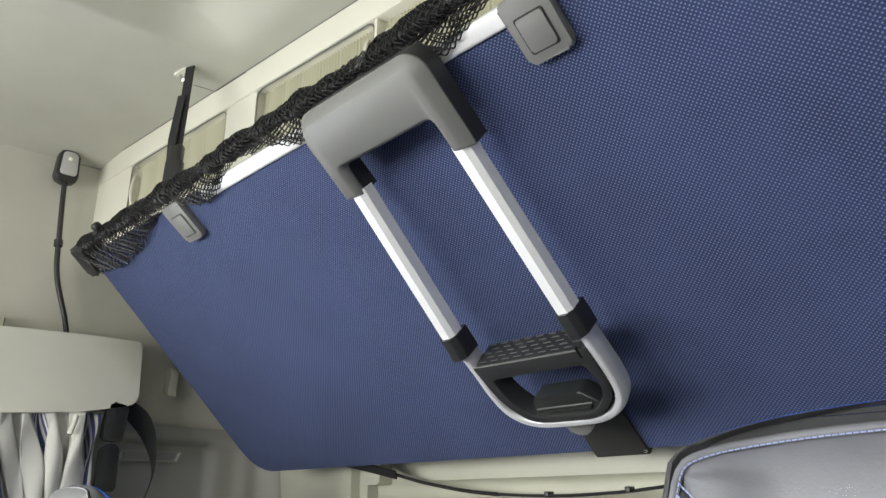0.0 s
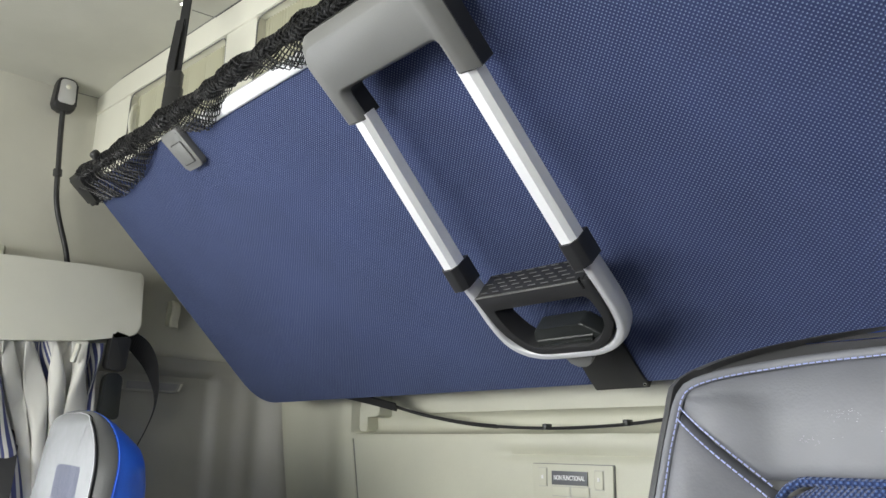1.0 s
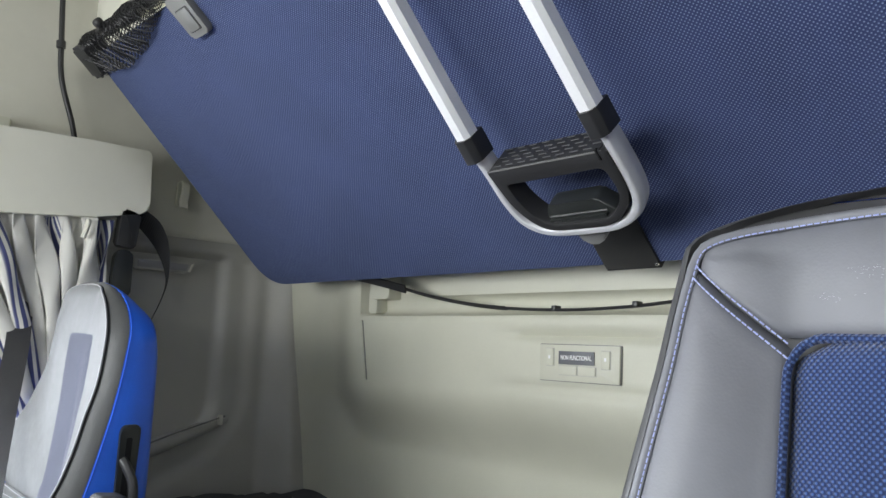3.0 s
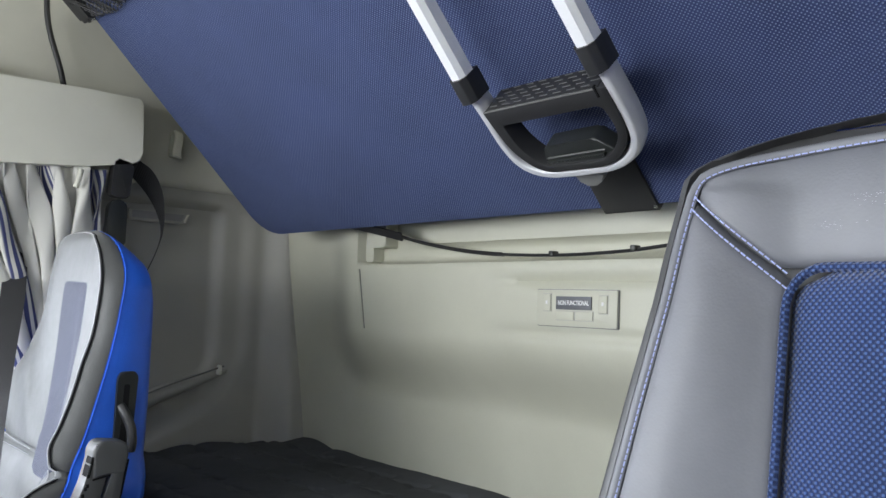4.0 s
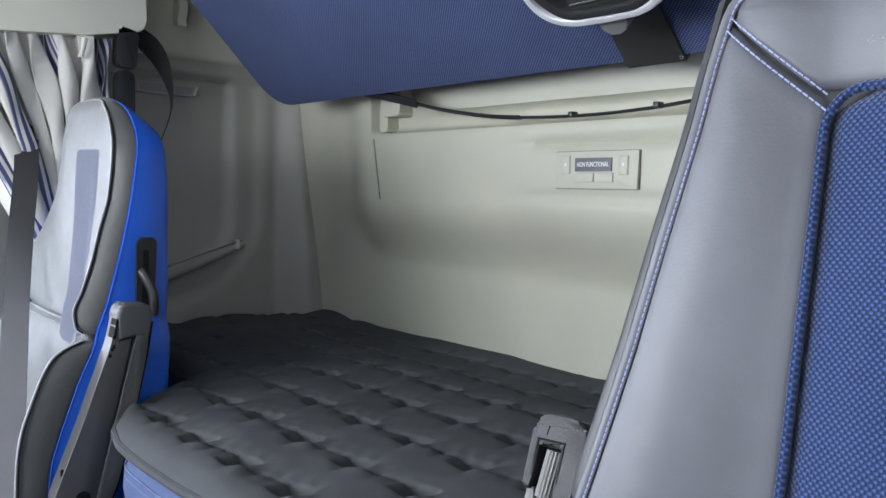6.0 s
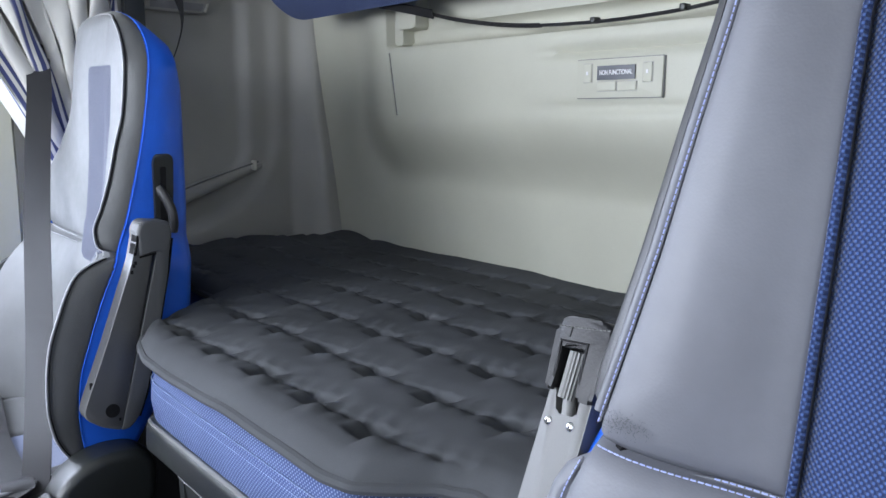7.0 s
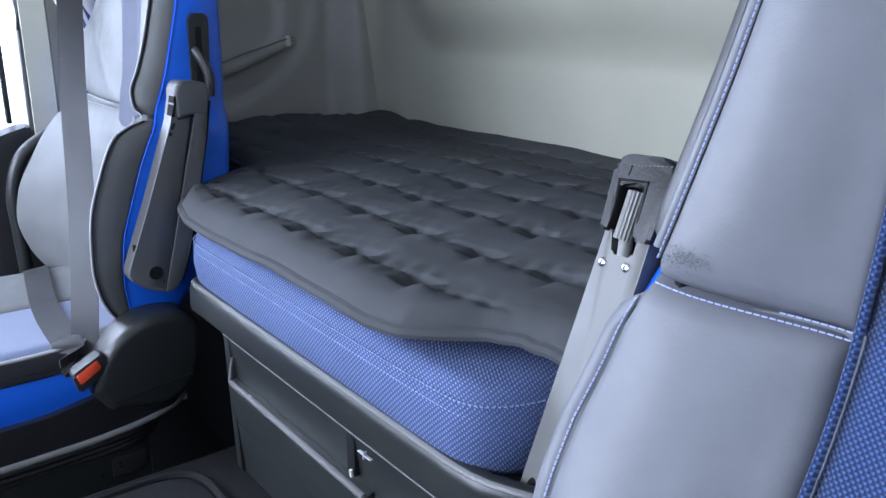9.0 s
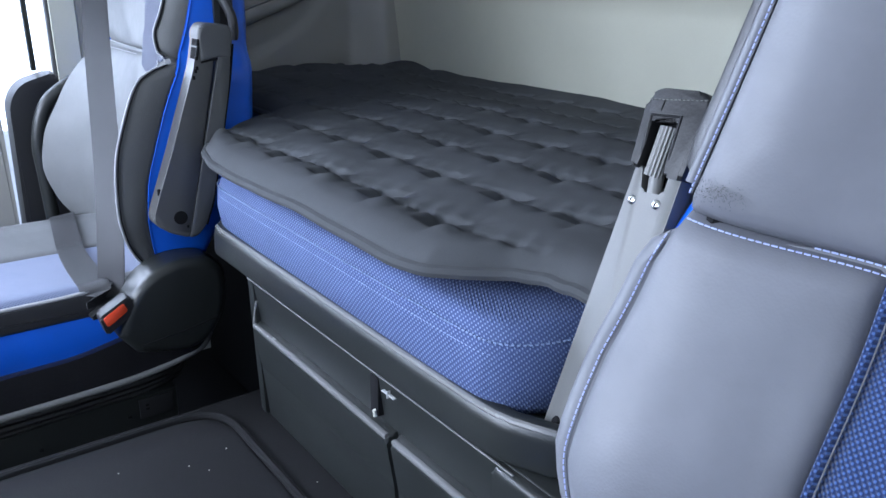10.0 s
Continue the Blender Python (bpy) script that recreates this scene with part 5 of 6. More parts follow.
        out = 0.0062 - 0.0030 * step(HEAD_Z, HEAD_Z + 0.02, z)
        rolled.append(local(lx + out * (z1 - z0) / n, seat_y(lx, z) + 0.0035, z - out * (x1 - x0) / n))
    part("rolled_edge", sweep(rolled, circle(0.0044, 10), up=(0, 1, 0)), GREY_LEATHER, ob, smooth=70)
    seams = []
    for off in (-0.0055, 0.0055):
        seams.append([(lx, diag(lx) + off) for lx in np.linspace(0.130, 0.200, 20)])
        seams.append([(-lx, diag(lx) + off) for lx in np.linspace(0.130, 0.200, 20)])
    for off, reach in ((-0.0024, 0.268), (0.0030, 0.180)):
        seams.append([(lx, split_z(lx) + off) for lx in np.linspace(0.136, reach, 30)])
        seams.append([(-lx, split_z(lx) + off) for lx in np.linspace(0.136, reach, 30)])
    for line in seams:
        sunk = 0.0045 if line[0][1] < 0.9 else -0.0030
        part("stitching", dashes([local(lx, seat_y(lx, z) + sunk, z) for lx, z in line], 0.0040, 0.0013, 0.0007), THREAD, ob)
    rnd, scuff = random.Random(3), bmesh.new()
    for _ in range(330):
        lx, z = 0.243 + rnd.gauss(0, 0.011), 0.812 + rnd.gauss(0, 0.0040)
        ln = rnd.uniform(0.0004, 0.0022)
        a = local(lx, seat_y(lx, z) - 0.0041, z)
        sweep([a, a + local(rnd.uniform(-1, 1) * ln, 0, rnd.uniform(-0.2, 1.2) * ln)], circle(rnd.uniform(0.00008, 0.00022), 4), bm=scuff)
    for cx, cz, n in ((0.075, 1.186, 30), (0.100, 1.167, 22), (0.040, 1.176, 12)):
        pale = bmesh.new()
        for _ in range(n):
            lx, z = cx + rnd.gauss(0, 0.007), cz + rnd.gauss(0, 0.0022)
            ln = rnd.uniform(0.0003, 0.0016)
            a = local(lx, seat_y(lx, z) - 0.0041, z)
            sweep([a, a + local(rnd.uniform(0.3, 1) * ln, 0, rnd.uniform(-0.3, 0.3) * ln)], circle(rnd.uniform(0.0001, 0.0002), 4), bm=pale)
        tagged(part("rub_mark", pale, PIPING, ob, "faint pale rub marks on the leather"), kind="stuff")
    tagged(part("scuff_mark", scuff, DARK_LEATHER, ob, "dark scuff marks on the leather"), kind="stuff")

    # armrest folded up along the inner side; local x across, y along the arm, z out of its front face
    lean = 0.33
    nn = math.hypot(1, lean)
    m = Matrix.Translation((-0.692, 0, 0)) @ Matrix(((1, 0, 0, 0), (0, lean / nn, -1 / nn, 1.214), (0, 1 / nn, lean / nn, 0.548), (0, 0, 0, 1)))

    def arm_part(name, bm, mat, parent, label="", smooth=40):
        bmesh.ops.transform(bm, matrix=m, verts=bm.verts[:])
        return part(name, bm, mat, parent, label, smooth)

    body = rounded([(0.3360, -0.048), (0.388, -0.048), (0.402, 0.277), (0.390, 0.277), (0.3890, 0.258), (0.368, 0.257), (0.3625, 0.277), (0.3565, 0.277)], [0.012, 0.012, 0.002, 0.002, 0.003, 0.003, 0.002, 0.002], 4)
    ar = arm_part("armrest", prism(body, "z", -0.045, 0.0, 0.0016, 2), MID_PLASTIC, ob, "grey folded-up armrest")
    arm_part("arm_cushion", prism(rounded([(0.331, -0.006), (0.393, -0.006), (0.403, 0.285), (0.3555, 0.285)], 0.006), "z", -0.075, -0.040, 0.008, 3), MID_LEATHER, ar, "grey leather armrest cushion")
    arm_part("wheel_well", box((0.3575, 0.258, -0.048), (0.397, 0.322, -0.016)), VOID, ar)
    cap = rounded([(0.3540, 0.275), (0.3605, 0.274), (0.3625, 0.288), (0.3620, 0.316), (0.3865, 0.318), (0.3865, 0.288), (0.3885, 0.272), (0.4045, 0.272), (0.4110, 0.330), (0.403, 0.3415), (0.362, 0.3395), (0.3520, 0.331)],
                  [0.003, 0.003, 0.006, 0.003, 0.003, 0.006, 0.003, 0.004, 0.010, 0.008, 0.008, 0.008], 4)
    arm_part("arm_pad", prism(cap, "z", -0.060, 0.0055, 0.0040, 4), BLACK_LEATHER, ar, "dark leather cap of the armrest")
    arm_part("cap_ridge", sweep([Vector(p) for p in ((0.3610, 0.286, 0.0045), (0.3603, 0.3175, 0.0055), (0.3882, 0.3195, 0.0055), (0.3880, 0.286, 0.0045))], circle(0.0016, 8), up=(0, 0, 1)), BLACK_LEATHER, ar)
    arm_part("stitching", dashes([Vector((0.3545 + 0.0545 * k, 0.3293 + 0.0057 * k, 0.0062)) for k in np.linspace(0, 1, 16)], 0.0024, 0.0014, 0.00045), GREY_PLASTIC, ar)
    arm_part("cap_seam", sweep([Vector((0.3690, 0.3305, 0.0056)), Vector((0.3680, 0.322, 0.0056))], circle(0.0006, 5), up=(0, 0, 1)), VOID, ar)
    grooved = [(0.0076 * (1 + 0.06 * math.cos(15 * t)) * math.cos(t), 0.0076 * (1 + 0.06 * math.cos(15 * t)) * math.sin(t)) for t in np.linspace(0, 2 * math.pi, 121)[:-1]]
    arm_part("adjuster_wheel", sweep([Vector(p) for p in ((0.3725, 0.2705, -0.004), (0.3726, 0.272, -0.004), (0.3745, 0.3095, -0.004), (0.3745, 0.3110, -0.004))], grooved, up=(0, 0, 1)), GREY_PLASTIC, ar, "ribbed grey adjuster wheel", 25)
    arm_part("wheel_stem", sweep([Vector((0.3770, 0.2565, -0.006)), Vector((0.3745, 0.272, -0.006))], circle(0.0060, 14), up=(0, 0, 1)), GREY_PLASTIC, ar)
    for x, h in ((0.3622, 0.2485), (0.3860, 0.2497)):
        o = bmesh.new()
        bmesh.ops.create_uvsphere(o, u_segments=14, v_segments=8, radius=0.0044, matrix=Matrix.Translation((x, h, 0.0)) @ Matrix.Diagonal((1, 1, 0.45, 1)))
        head = arm_part("screw", o, CHROME, ar, "bright screw head")
        arm_part("socket", sweep([Vector((x, h, 0.0015)), Vector((x, h, 0.0022))], circle(0.0013, 6), up=(0, 1, 0)), VOID, head)
    o = bmesh.new()
    bmesh.ops.create_uvsphere(o, u_segments=12, v_segments=8, radius=0.0065, matrix=Matrix.Translation((0.3545, 0.0475, 0.0)) @ Matrix.Diagonal((0.75, 1.1, 0.30, 1)))
    arm_part("screw_hole", o, VOID, ar)

    # lever slot in the shell
    sw = 0.262
    a, b = sorted((-(sw - 0.03), -(sw + 0.006)))
    well = part("lever_well", prism(rounded([(1.366, 0.852), (1.402, 0.852), (1.404, 0.975), (1.372, 0.975)], 0.012), "x", a, b, 0.004), GRAPHITE, ob, "grey lever recess")
    a, b = sorted((-sw, -(sw + 0.0072)))
    part("lever_slot", prism(rounded([(1.378, 0.880), (1.394, 0.880), (1.395, 0.964), (1.382, 0.964)], 0.005), "x", a, b), VOID, well)
    part("lever", sweep(smooth_line([local(sw + 0.004, 1.381, 0.925), local(sw + 0.018, 1.387, 0.915), local(sw + 0.022, 1.393, 0.890), local(sw + 0.020, 1.396, 0.868)], 5), circle(0.012, 8, 0.009), up=(0, 1, 0)), BLACK, well, "black lever")

    # hinge cover, cushion and base
    a, b = sorted((-0.262, -0.315))
    cover = rounded([(1.160, 0.395), (1.180, 0.475), (1.218, 0.512), (1.275, 0.520), (1.330, 0.505), (1.340, 0.46), (1.312, 0.375), (1.267, 0.345), (1.180, 0.350)], 0.022, 4)
    part("hinge_cover", prism(cover, "x", a, b, 0.020, 4), GRAPHITE, ob, "black plastic hinge cover")

    def cush(u, v):
        lx = -0.265 + 0.53 * u
        yy = 0.62 + 0.62 * v
        z = 0.497 + 0.014 * math.cos(math.pi * lx / 0.30) * -1 + 0.012 * step(0.17, 0.25, abs(lx)) + 0.05 * step(0.78, 0.64, yy) * 0.3
        d = min(0.265 - abs(lx), yy - 0.62)
        z -= 0.03 * max(0.0, 1 - d / 0.03) ** 2
        return local(lx, yy, z)
    part("cushion_top", sheet(cush, 30, 30, (0, 0, -0.05)), SEAT_CLOTH, ob, "pale blue-grey cushion top", smooth=70)
    trim = [local(0.256, yy, 0.489) for yy in np.linspace(0.66, 1.18, 10)]
    part("cushion_piping", sweep(trim, circle(0.0035, 6)), PIPING, ob)
    part("cushion_band", box((-0.266, 0.615, 0.452), (0.266, 1.20, 0.482), 0.008, 3), DARK_LEATHER, ob, "dark leather cushion band")
    part("cushion_side", box((-0.262, 0.62, 0.385), (0.262, 1.17, 0.458), 0.008, 3), BLUE_VINYL, ob, "blue vinyl cushion side")
    rail = rounded([(0.60, 0.335), (1.20, 0.335), (1.285, 0.350), (1.285, 0.375), (1.19, 0.390), (0.60, 0.390)], 0.01, 3)
    part("seat_frame", prism(rail, "x", -0.272, 0.272, 0.008, 3), GRAPHITE, ob, "dark seat frame rail")
    part("suspension", box((-0.19, 0.65, 0.255), (0.19, 1.18, 0.34), 0.015), VOID, ob)
    for k in range(3):
        part("bellow_fold", prism(rounded([(0.60, 0.280 + 0.020 * k), (1.22, 0.280 + 0.020 * k), (1.22, 0.294 + 0.020 * k), (0.60, 0.294 + 0.020 * k)], 0.006), "x", -0.225 + 0.010 * k, 0.225 - 0.010 * k, 0.004), BLACK, ob)
    plinth = part("plinth", box((-0.262, 0.62, 0.0), (0.262, 1.250, 0.272), 0.006), GRAPHITE, ob, "dark metal seat plinth")
    for yy in (0.70, 0.86, 1.02):
        part("plinth_hole", box((-0.2635 - 0.001, yy + 0.08, 0.252), (-0.2635 + 0.001, yy + 0.092, 0.260), 0.0), VOID, plinth)
    part("plinth_plate", box((-0.264 - 0.002, 1.165, 0.238), (-0.264 + 0.002, 1.225, 0.268), 0.001), BLACK, plinth)
    return ob


build_driver_seat()


# ---- passenger seat ----
P_FRONT = [(0.47, 1.150), (0.50, 1.129), (0.523, 1.111), (0.556, 1.097), (0.60, 1.090), (0.648, 1.092), (0.69, 1.098), (0.745, 1.117), (0.78, 1.133), (0.80, 1.148), (0.812, 1.172), (0.819, 1.194), (0.826, 1.194), (0.833, 1.186), (0.858, 1.184), (0.893, 1.197), (0.936, 1.211), (0.989, 1.224), (1.041, 1.238), (1.093, 1.244), (1.145, 1.247), (1.22, 1.249)]
P_BLUE = [(0.47, 1.152), (0.512, 1.140), (0.583, 1.131), (0.637, 1.136), (0.686, 1.150), (0.771, 1.182), (0.831, 1.212), (0.875, 1.228), (0.927, 1.242), (0.989, 1.257), (1.042, 1.267), (1.094, 1.274), (1.14, 1.279), (1.22, 1.284)]
P_REAR = [(0.46, 1.20), (0.507, 1.225), (0.60, 1.272), (0.72, 1.316), (0.82, 1.323), (0.92, 1.327), (1.08, 1.328), (1.15, 1.322), (1.185, 1.310), (1.21, 1.296)]
P_MID = [(0.47, 1.170), (0.60, 1.182), (0.70, 1.200), (0.80, 1.222), (0.90, 1.237), (1.0, 1.246), (1.08, 1.250), (1.13, 1.254), (1.21, 1.268)]
P_FAR = [(0.46, 1.130), (0.51, 1.100), (0.57, 1.085), (0.63, 1.095), (0.70, 1.130), (0.75, 1.160), (0.808, 1.214), (0.822, 1.236), (0.835, 1.230), (0.89, 1.229), (0.92, 1.234), (0.976, 1.262), (1.03, 1.283), (1.08, 1.300), (1.134, 1.310), (1.21, 1.325)]
P_HALF = [(0.47, 0.236), (0.52, 0.250), (0.60, 0.262), (0.70, 0.262), (0.76, 0.258), (0.805, 0.250), (0.822, 0.236), (0.836, 0.226), (0.86, 0.222), (1.20, 0.221)]
P_TOP, P_HEAD = 1.211, 1.108


@functools.lru_cache(maxsize=None)
def glide_at(x, table):
    """A smooth curve through a table, without overshoot."""
    xs, ys = [p[0] for p in table], [p[1] for p in table]
    if x <= xs[0]:
        return ys[0]
    if x >= xs[-1]:
        return ys[-1]
    i = max(k for k in range(len(xs) - 1) if xs[k] <= x)
    slope = [(ys[k + 1] - ys[k]) / (xs[k + 1] - xs[k]) for k in range(len(xs) - 1)]

    def tangent(k):
        if k == 0 or k == len(xs) - 1:
            return slope[min(k, len(slope) - 1)]
        m, n = slope[k - 1], slope[k]
        return 0.0 if m * n <= 0 else 2 * m * n / (m + n)
    h = xs[i + 1] - xs[i]
    t = (x - xs[i]) / h
    return (2 * t ** 3 - 3 * t * t + 1) * ys[i] + (t ** 3 - 2 * t * t + t) * h * tangent(i) + (3 * t * t - 2 * t ** 3) * ys[i + 1] + (t ** 3 - t * t) * h * tangent(i + 1)


def glide(x, table):
    return glide_at(round(float(x), 6), tuple(table))


def p_front(lx, z):
    near, far, mid = glide(z, P_FRONT), glide(z, P_FAR), glide(z, P_MID)
    w = glide(z, P_HALF)
    y = mid
    k = min(1.0, max(0.0, (lx - 0.115) / (w - 0.115)))
    y += (near - mid) * k ** 0.8 * (1 - 0.15 * math.sin(math.pi * k))
    k = min(1.0, max(0.0, (-lx - 0.03) / (w - 0.03)))
    y += (far - mid) * k ** (1.7 if far > mid else 2.4)
    return y + 0.010 * step(1.185, 1.215, z) ** 2


def cushion_z(lx):
    """Height of the passenger cushion across its width."""
    return interp(lx, [(-0.25, 0.452), (-0.235, 0.461), (-0.20, 0.478), (-0.16, 0.487), (-0.12, 0.482), (-0.08, 0.469), (-0.045, 0.458), (0.0, 0.461), (0.08, 0.470), (0.16, 0.480), (0.21, 0.486), (0.25, 0.487)])


def build_passenger_seat():
    ob = thing("passenger_seat", "light grey and blue passenger seat with folded armrest", "seat", Matrix.Translation((-0.70, 0, 0)), group="cab seats")

    def crown(lx, w):
        """Height of the rounded top at lx."""
        return P_HEAD + (P_TOP - P_HEAD) * max(0.0, 1 - abs(lx / w) ** 2.4) ** 0.5

    # outline over the top: side, round head, far side
    def over(t, z0):
        side = 0.40
        if t < side or t > 1 - side:
            k = t / side if t < side else (1 - t) / side
            z = z0 + (P_HEAD - z0) * k
            return (1 if t < side else -1) * glide(z, P_HALF), z
        w = glide(P_HEAD, P_HALF)
        a = math.pi * (t - side) / (1 - 2 * side)
        c = math.cos(a)
        lx = w * math.copysign(abs(c) ** 0.6, c)
        return lx, crown(lx, w)

    def edge_line(lx, z):
        return Vector((lx, p_front(lx, z), z))

    def blue_pt(lx, z):
        w = glide(z, P_HALF)
        out = interp(z, [(0.5, 0.003), (0.75, 0.006), (0.83, 0.014), (0.86, 0.020), (1.2, 0.019)])
        y = max(glide(z, P_BLUE), p_front(lx, z) + 0.010)
        k = lx / w
        return Vector((lx + out * k, y, z + 0.004 * step(P_HEAD, P_TOP, z)))

    def rear_pt(lx, z):
        w = glide(z, P_HALF)
        out = interp(z, [(0.5, -0.004), (0.75, -0.004), (0.86, 0.012), (1.2, 0.006)])
        y = max(glide(z, P_REAR), blue_pt(lx, z).y + 0.016)
        return Vector((lx + out * lx / w, y, z - 0.016 * step(P_HEAD, P_TOP, z)))

    def bulged(p, q, v, bulge):
        c = (p + q) / 2 + bulge
        return p * (1 - v) ** 2 + c * (2 * v * (1 - v)) + q * v * v

    def out_of(lx, z):
        k = step(P_HEAD, P_TOP, z)
        return Vector((math.copysign(1 - 0.8 * k, lx), 0, 0.9 * k))

    def upper_gusset(u, v):
        lx, z = over(u, 0.829)
        p, q = edge_line(lx, z) + Vector((0, 0.0015, 0)), blue_pt(lx, z)
        foot = max(0.0, 1 - (z - 0.829) / 0.016) ** 2
        return bulged(p, q, v, out_of(lx, z) * 0.007) - out_of(lx, z) * 0.006 * foot
    part("upper_gusset", sheet(upper_gusset, 110, 8, (0, 0.006, -0.004)), MID_LEATHER, ob, "dark grey leather side panel", smooth=70)

    for side in (1, -1):
        def lower_gusset(u, v, side=side):
            z = 0.465 + (0.8165 - 0.465) * u
            lx = side * glide(z, P_HALF)
            p, q = edge_line(lx, z) + Vector((0, 0.0015, 0)), blue_pt(lx, z)
            foot = max(0.0, 1 - (0.8165 - z) / 0.016) ** 2
            return bulged(p, q, v, Vector((side * 0.006, 0, 0))) - Vector((side * 0.006 * foot, 0, 0))
        part("lower_gusset", sheet(lower_gusset, 46, 8, (-side * 0.006, 0.004, 0)), MID_LEATHER, ob, "dark grey leather lower side panel", smooth=70)

    def shell(u, v):
        lx, z = over(u, 0.465)
        p, q = blue_pt(lx, z), rear_pt(lx, z)
        if v <= 0.6:
            return bulged(p, q, v / 0.6, out_of(lx, z) * 0.010) + Vector((0, 0.0015, 0))
        k = (v - 0.6) / 0.4
        mid = Vector((0, 1.36, 0.86))
        return q.lerp(mid, k) + Vector((0, 0.018 * math.sin(math.pi * min(1, k * 1.4)) * 0.8 + 0.0015, 0))
    part("shell", sheet(shell, 120, 16, (0, -0.004, 0)), BLUE_VINYL, ob, "bright blue vinyl shell", smooth=75)

    # front face: leather bolsters, woven strip, leather field
    def face(l0, l1, z0, z1, nu, nv, puff=0.003, lift=0.0, name="front_panel", mat=LIGHT_LEATHER, label="", tuck=(1, 1, 1, 1), round_top=0.0):
        def f(u, v):
            z = z0 + (z1 - z0) * v
            w = glide(min(z, P_HEAD), P_HALF)
            a, b = (q if q is not None else None for q in (l0, l1))
            a = -w if a is None else a
            b = w if b is None else b
            if round_top:
                k = max(0.0, (z - (z1 - round_top)) / round_top)
                shrink = round_top * (1 - math.sqrt(max(0.0, 1 - k * k)))
                a, b = a + shrink, b - shrink
            lx = a + (b - a) * u
            if z > P_HEAD - 0.001:
                z = P_HEAD + (crown(lx, w) - P_HEAD) * (z - P_HEAD) / (P_TOP - P_HEAD)
            y = p_front(lx, z)
            d = min(u * abs(b - a) + 1 - tuck[0], (1 - u) * abs(b - a) + 1 - tuck[1], v * abs(z1 - z0) + 1 - tuck[2], (1 - v) * abs(z1 - z0) + 1 - tuck[3])
            y += 0.004 * max(0.0, 1 - d / 0.005) ** 2 - puff * step(0.0, 0.04, d) - lift
            return Vector((lx, y, z))
        return part(name, sheet(f, nu, nv, (0, 0.012, 0)), mat, ob, label, smooth=75)

    face(0.140, None, 0.8255, P_HEAD + 0.0005, 14, 50, tuck=(0, 0, 1, 0), name="side_panel")
    face(None, None, P_HEAD - 0.0015, P_TOP, 60, 16, tuck=(0, 0, 0, 0), puff=0.003, name="head_panel")
    face(0.140, None, 0.468, 0.8185, 14, 50, tuck=(0, 0, 0, 1), name="lower_panel")
    face(None, 0.140, 0.8190, P_HEAD + 0.0005, 50, 44, tuck=(0, 0, 1, 0), name="upper_field")
    face(None, 0.140, 0.468, 0.8125, 50, 44, puff=0.006, tuck=(0, 0, 0, 1), name="lower_field")
    face(None, None, 0.800, 0.836, 50, 6, puff=0, lift=-0.006, tuck=(0, 0, 0, 0), name="seam_base")
    face(0.008, 0.170, 0.47, 1.138, 20, 90, puff=0.002, lift=0.0022, name="woven_strip", mat=WASHED_MESH, label="woven mesh strip, greyed for its grazing sheen", round_top=0.028)

    # piping along the bolsters
    line = [edge_line(*over(t, 0.828)) for t in np.linspace(0.0, 1.0, 130)]
    part("seam_welt", sweep([p + Vector((0, -0.0022, 0)) for p in line], circle(0.0012, 6), up=(0, 1, 0)), PIPING, ob, "pale grey piping")
    part("seam_groove", sweep([p + Vector((0.0022 if p.x > 0 else -0.0022, 0.0008, 0)) for p in line], circle(0.0011, 5), up=(0, 1, 0)), VOID, ob)
    line = [edge_line(glide(z, P_HALF), z) for z in np.linspace(0.47, 0.8175, 60)]
    part("seam_welt", sweep([p + Vector((0, -0.0022, 0)) for p in line], circle(0.0018, 6), up=(0, 1, 0)), PIPING, ob, "pale grey piping")
    part("seam_groove", sweep([p + Vector((0.0026, 0.0008, 0)) for p in line], circle(0.0011, 5), up=(0, 1, 0)), VOID, ob)
    line = [blue_pt(*over(t, 0.47)) + Vector((0.001 if t < 0.5 else -0.001, 0, 0)) for t in np.linspace(0.0, 1.0, 150)]
    part("shell_piping", sweep(line, circle(0.0010, 6), up=(0, 1, 0)), BLUE_VINYL, ob)
    for z in (0.8135, 0.8215):
        pts = [Vector((lx, p_front(lx, z) - 0.0035, z)) for lx in np.linspace(0.150, glide(z, P_HALF), 16)]
        part("stitching", dashes(pts, 0.004, 0.002, 0.0009), PIPING, ob)
    for z in (0.8105, 0.8205):
        pts = [Vector((lx, p_front(lx, z) - 0.0045, z)) for lx in np.linspace(-0.225, -0.010, 30)]
        part("stitching", dashes(pts, 0.004, 0.002, 0.0006), PIPING, ob)

    # armrest folded up along the inner side
    x0, x1 = 0.282, 0.312
    plate = [(1.126, 0.600), (1.129, 0.588), (1.151, 0.571), (1.178, 0.560), (1.240, 0.826), (1.236, 0.870), (1.220, 0.872), (1.209, 0.822), (1.165, 0.701), (1.130, 0.612)]
    ar = part("armrest", pillow(rounded(plate, 0.006, 4), x0, x1, 0.004, 4), CHARCOAL_PLASTIC, ob, "charcoal folded-up armrest", 50)
    pad = [(1.1775, 0.5605), (1.190, 0.560), (1.204, 0.574), (1.218, 0.610), (1.243, 0.712), (1.262, 0.800), (1.268, 0.850), (1.248, 0.850), (1.2455, 0.829)]
    part("arm_cushion", pillow(rounded(pad, [0.003, 0.012, 0.012, 0.03, 0.03, 0.02, 0.008, 0.004, 0.003], 4), x0 - 0.002, x1 + 0.0015, 0.005), MID_LEATHER, ar, "grey leather armrest cushion")
    cap = [(1.219, 0.826), (1.246, 0.831), (1.266, 0.828), (1.272, 0.860), (1.268, 0.878), (1.226, 0.882), (1.217, 0.868)]
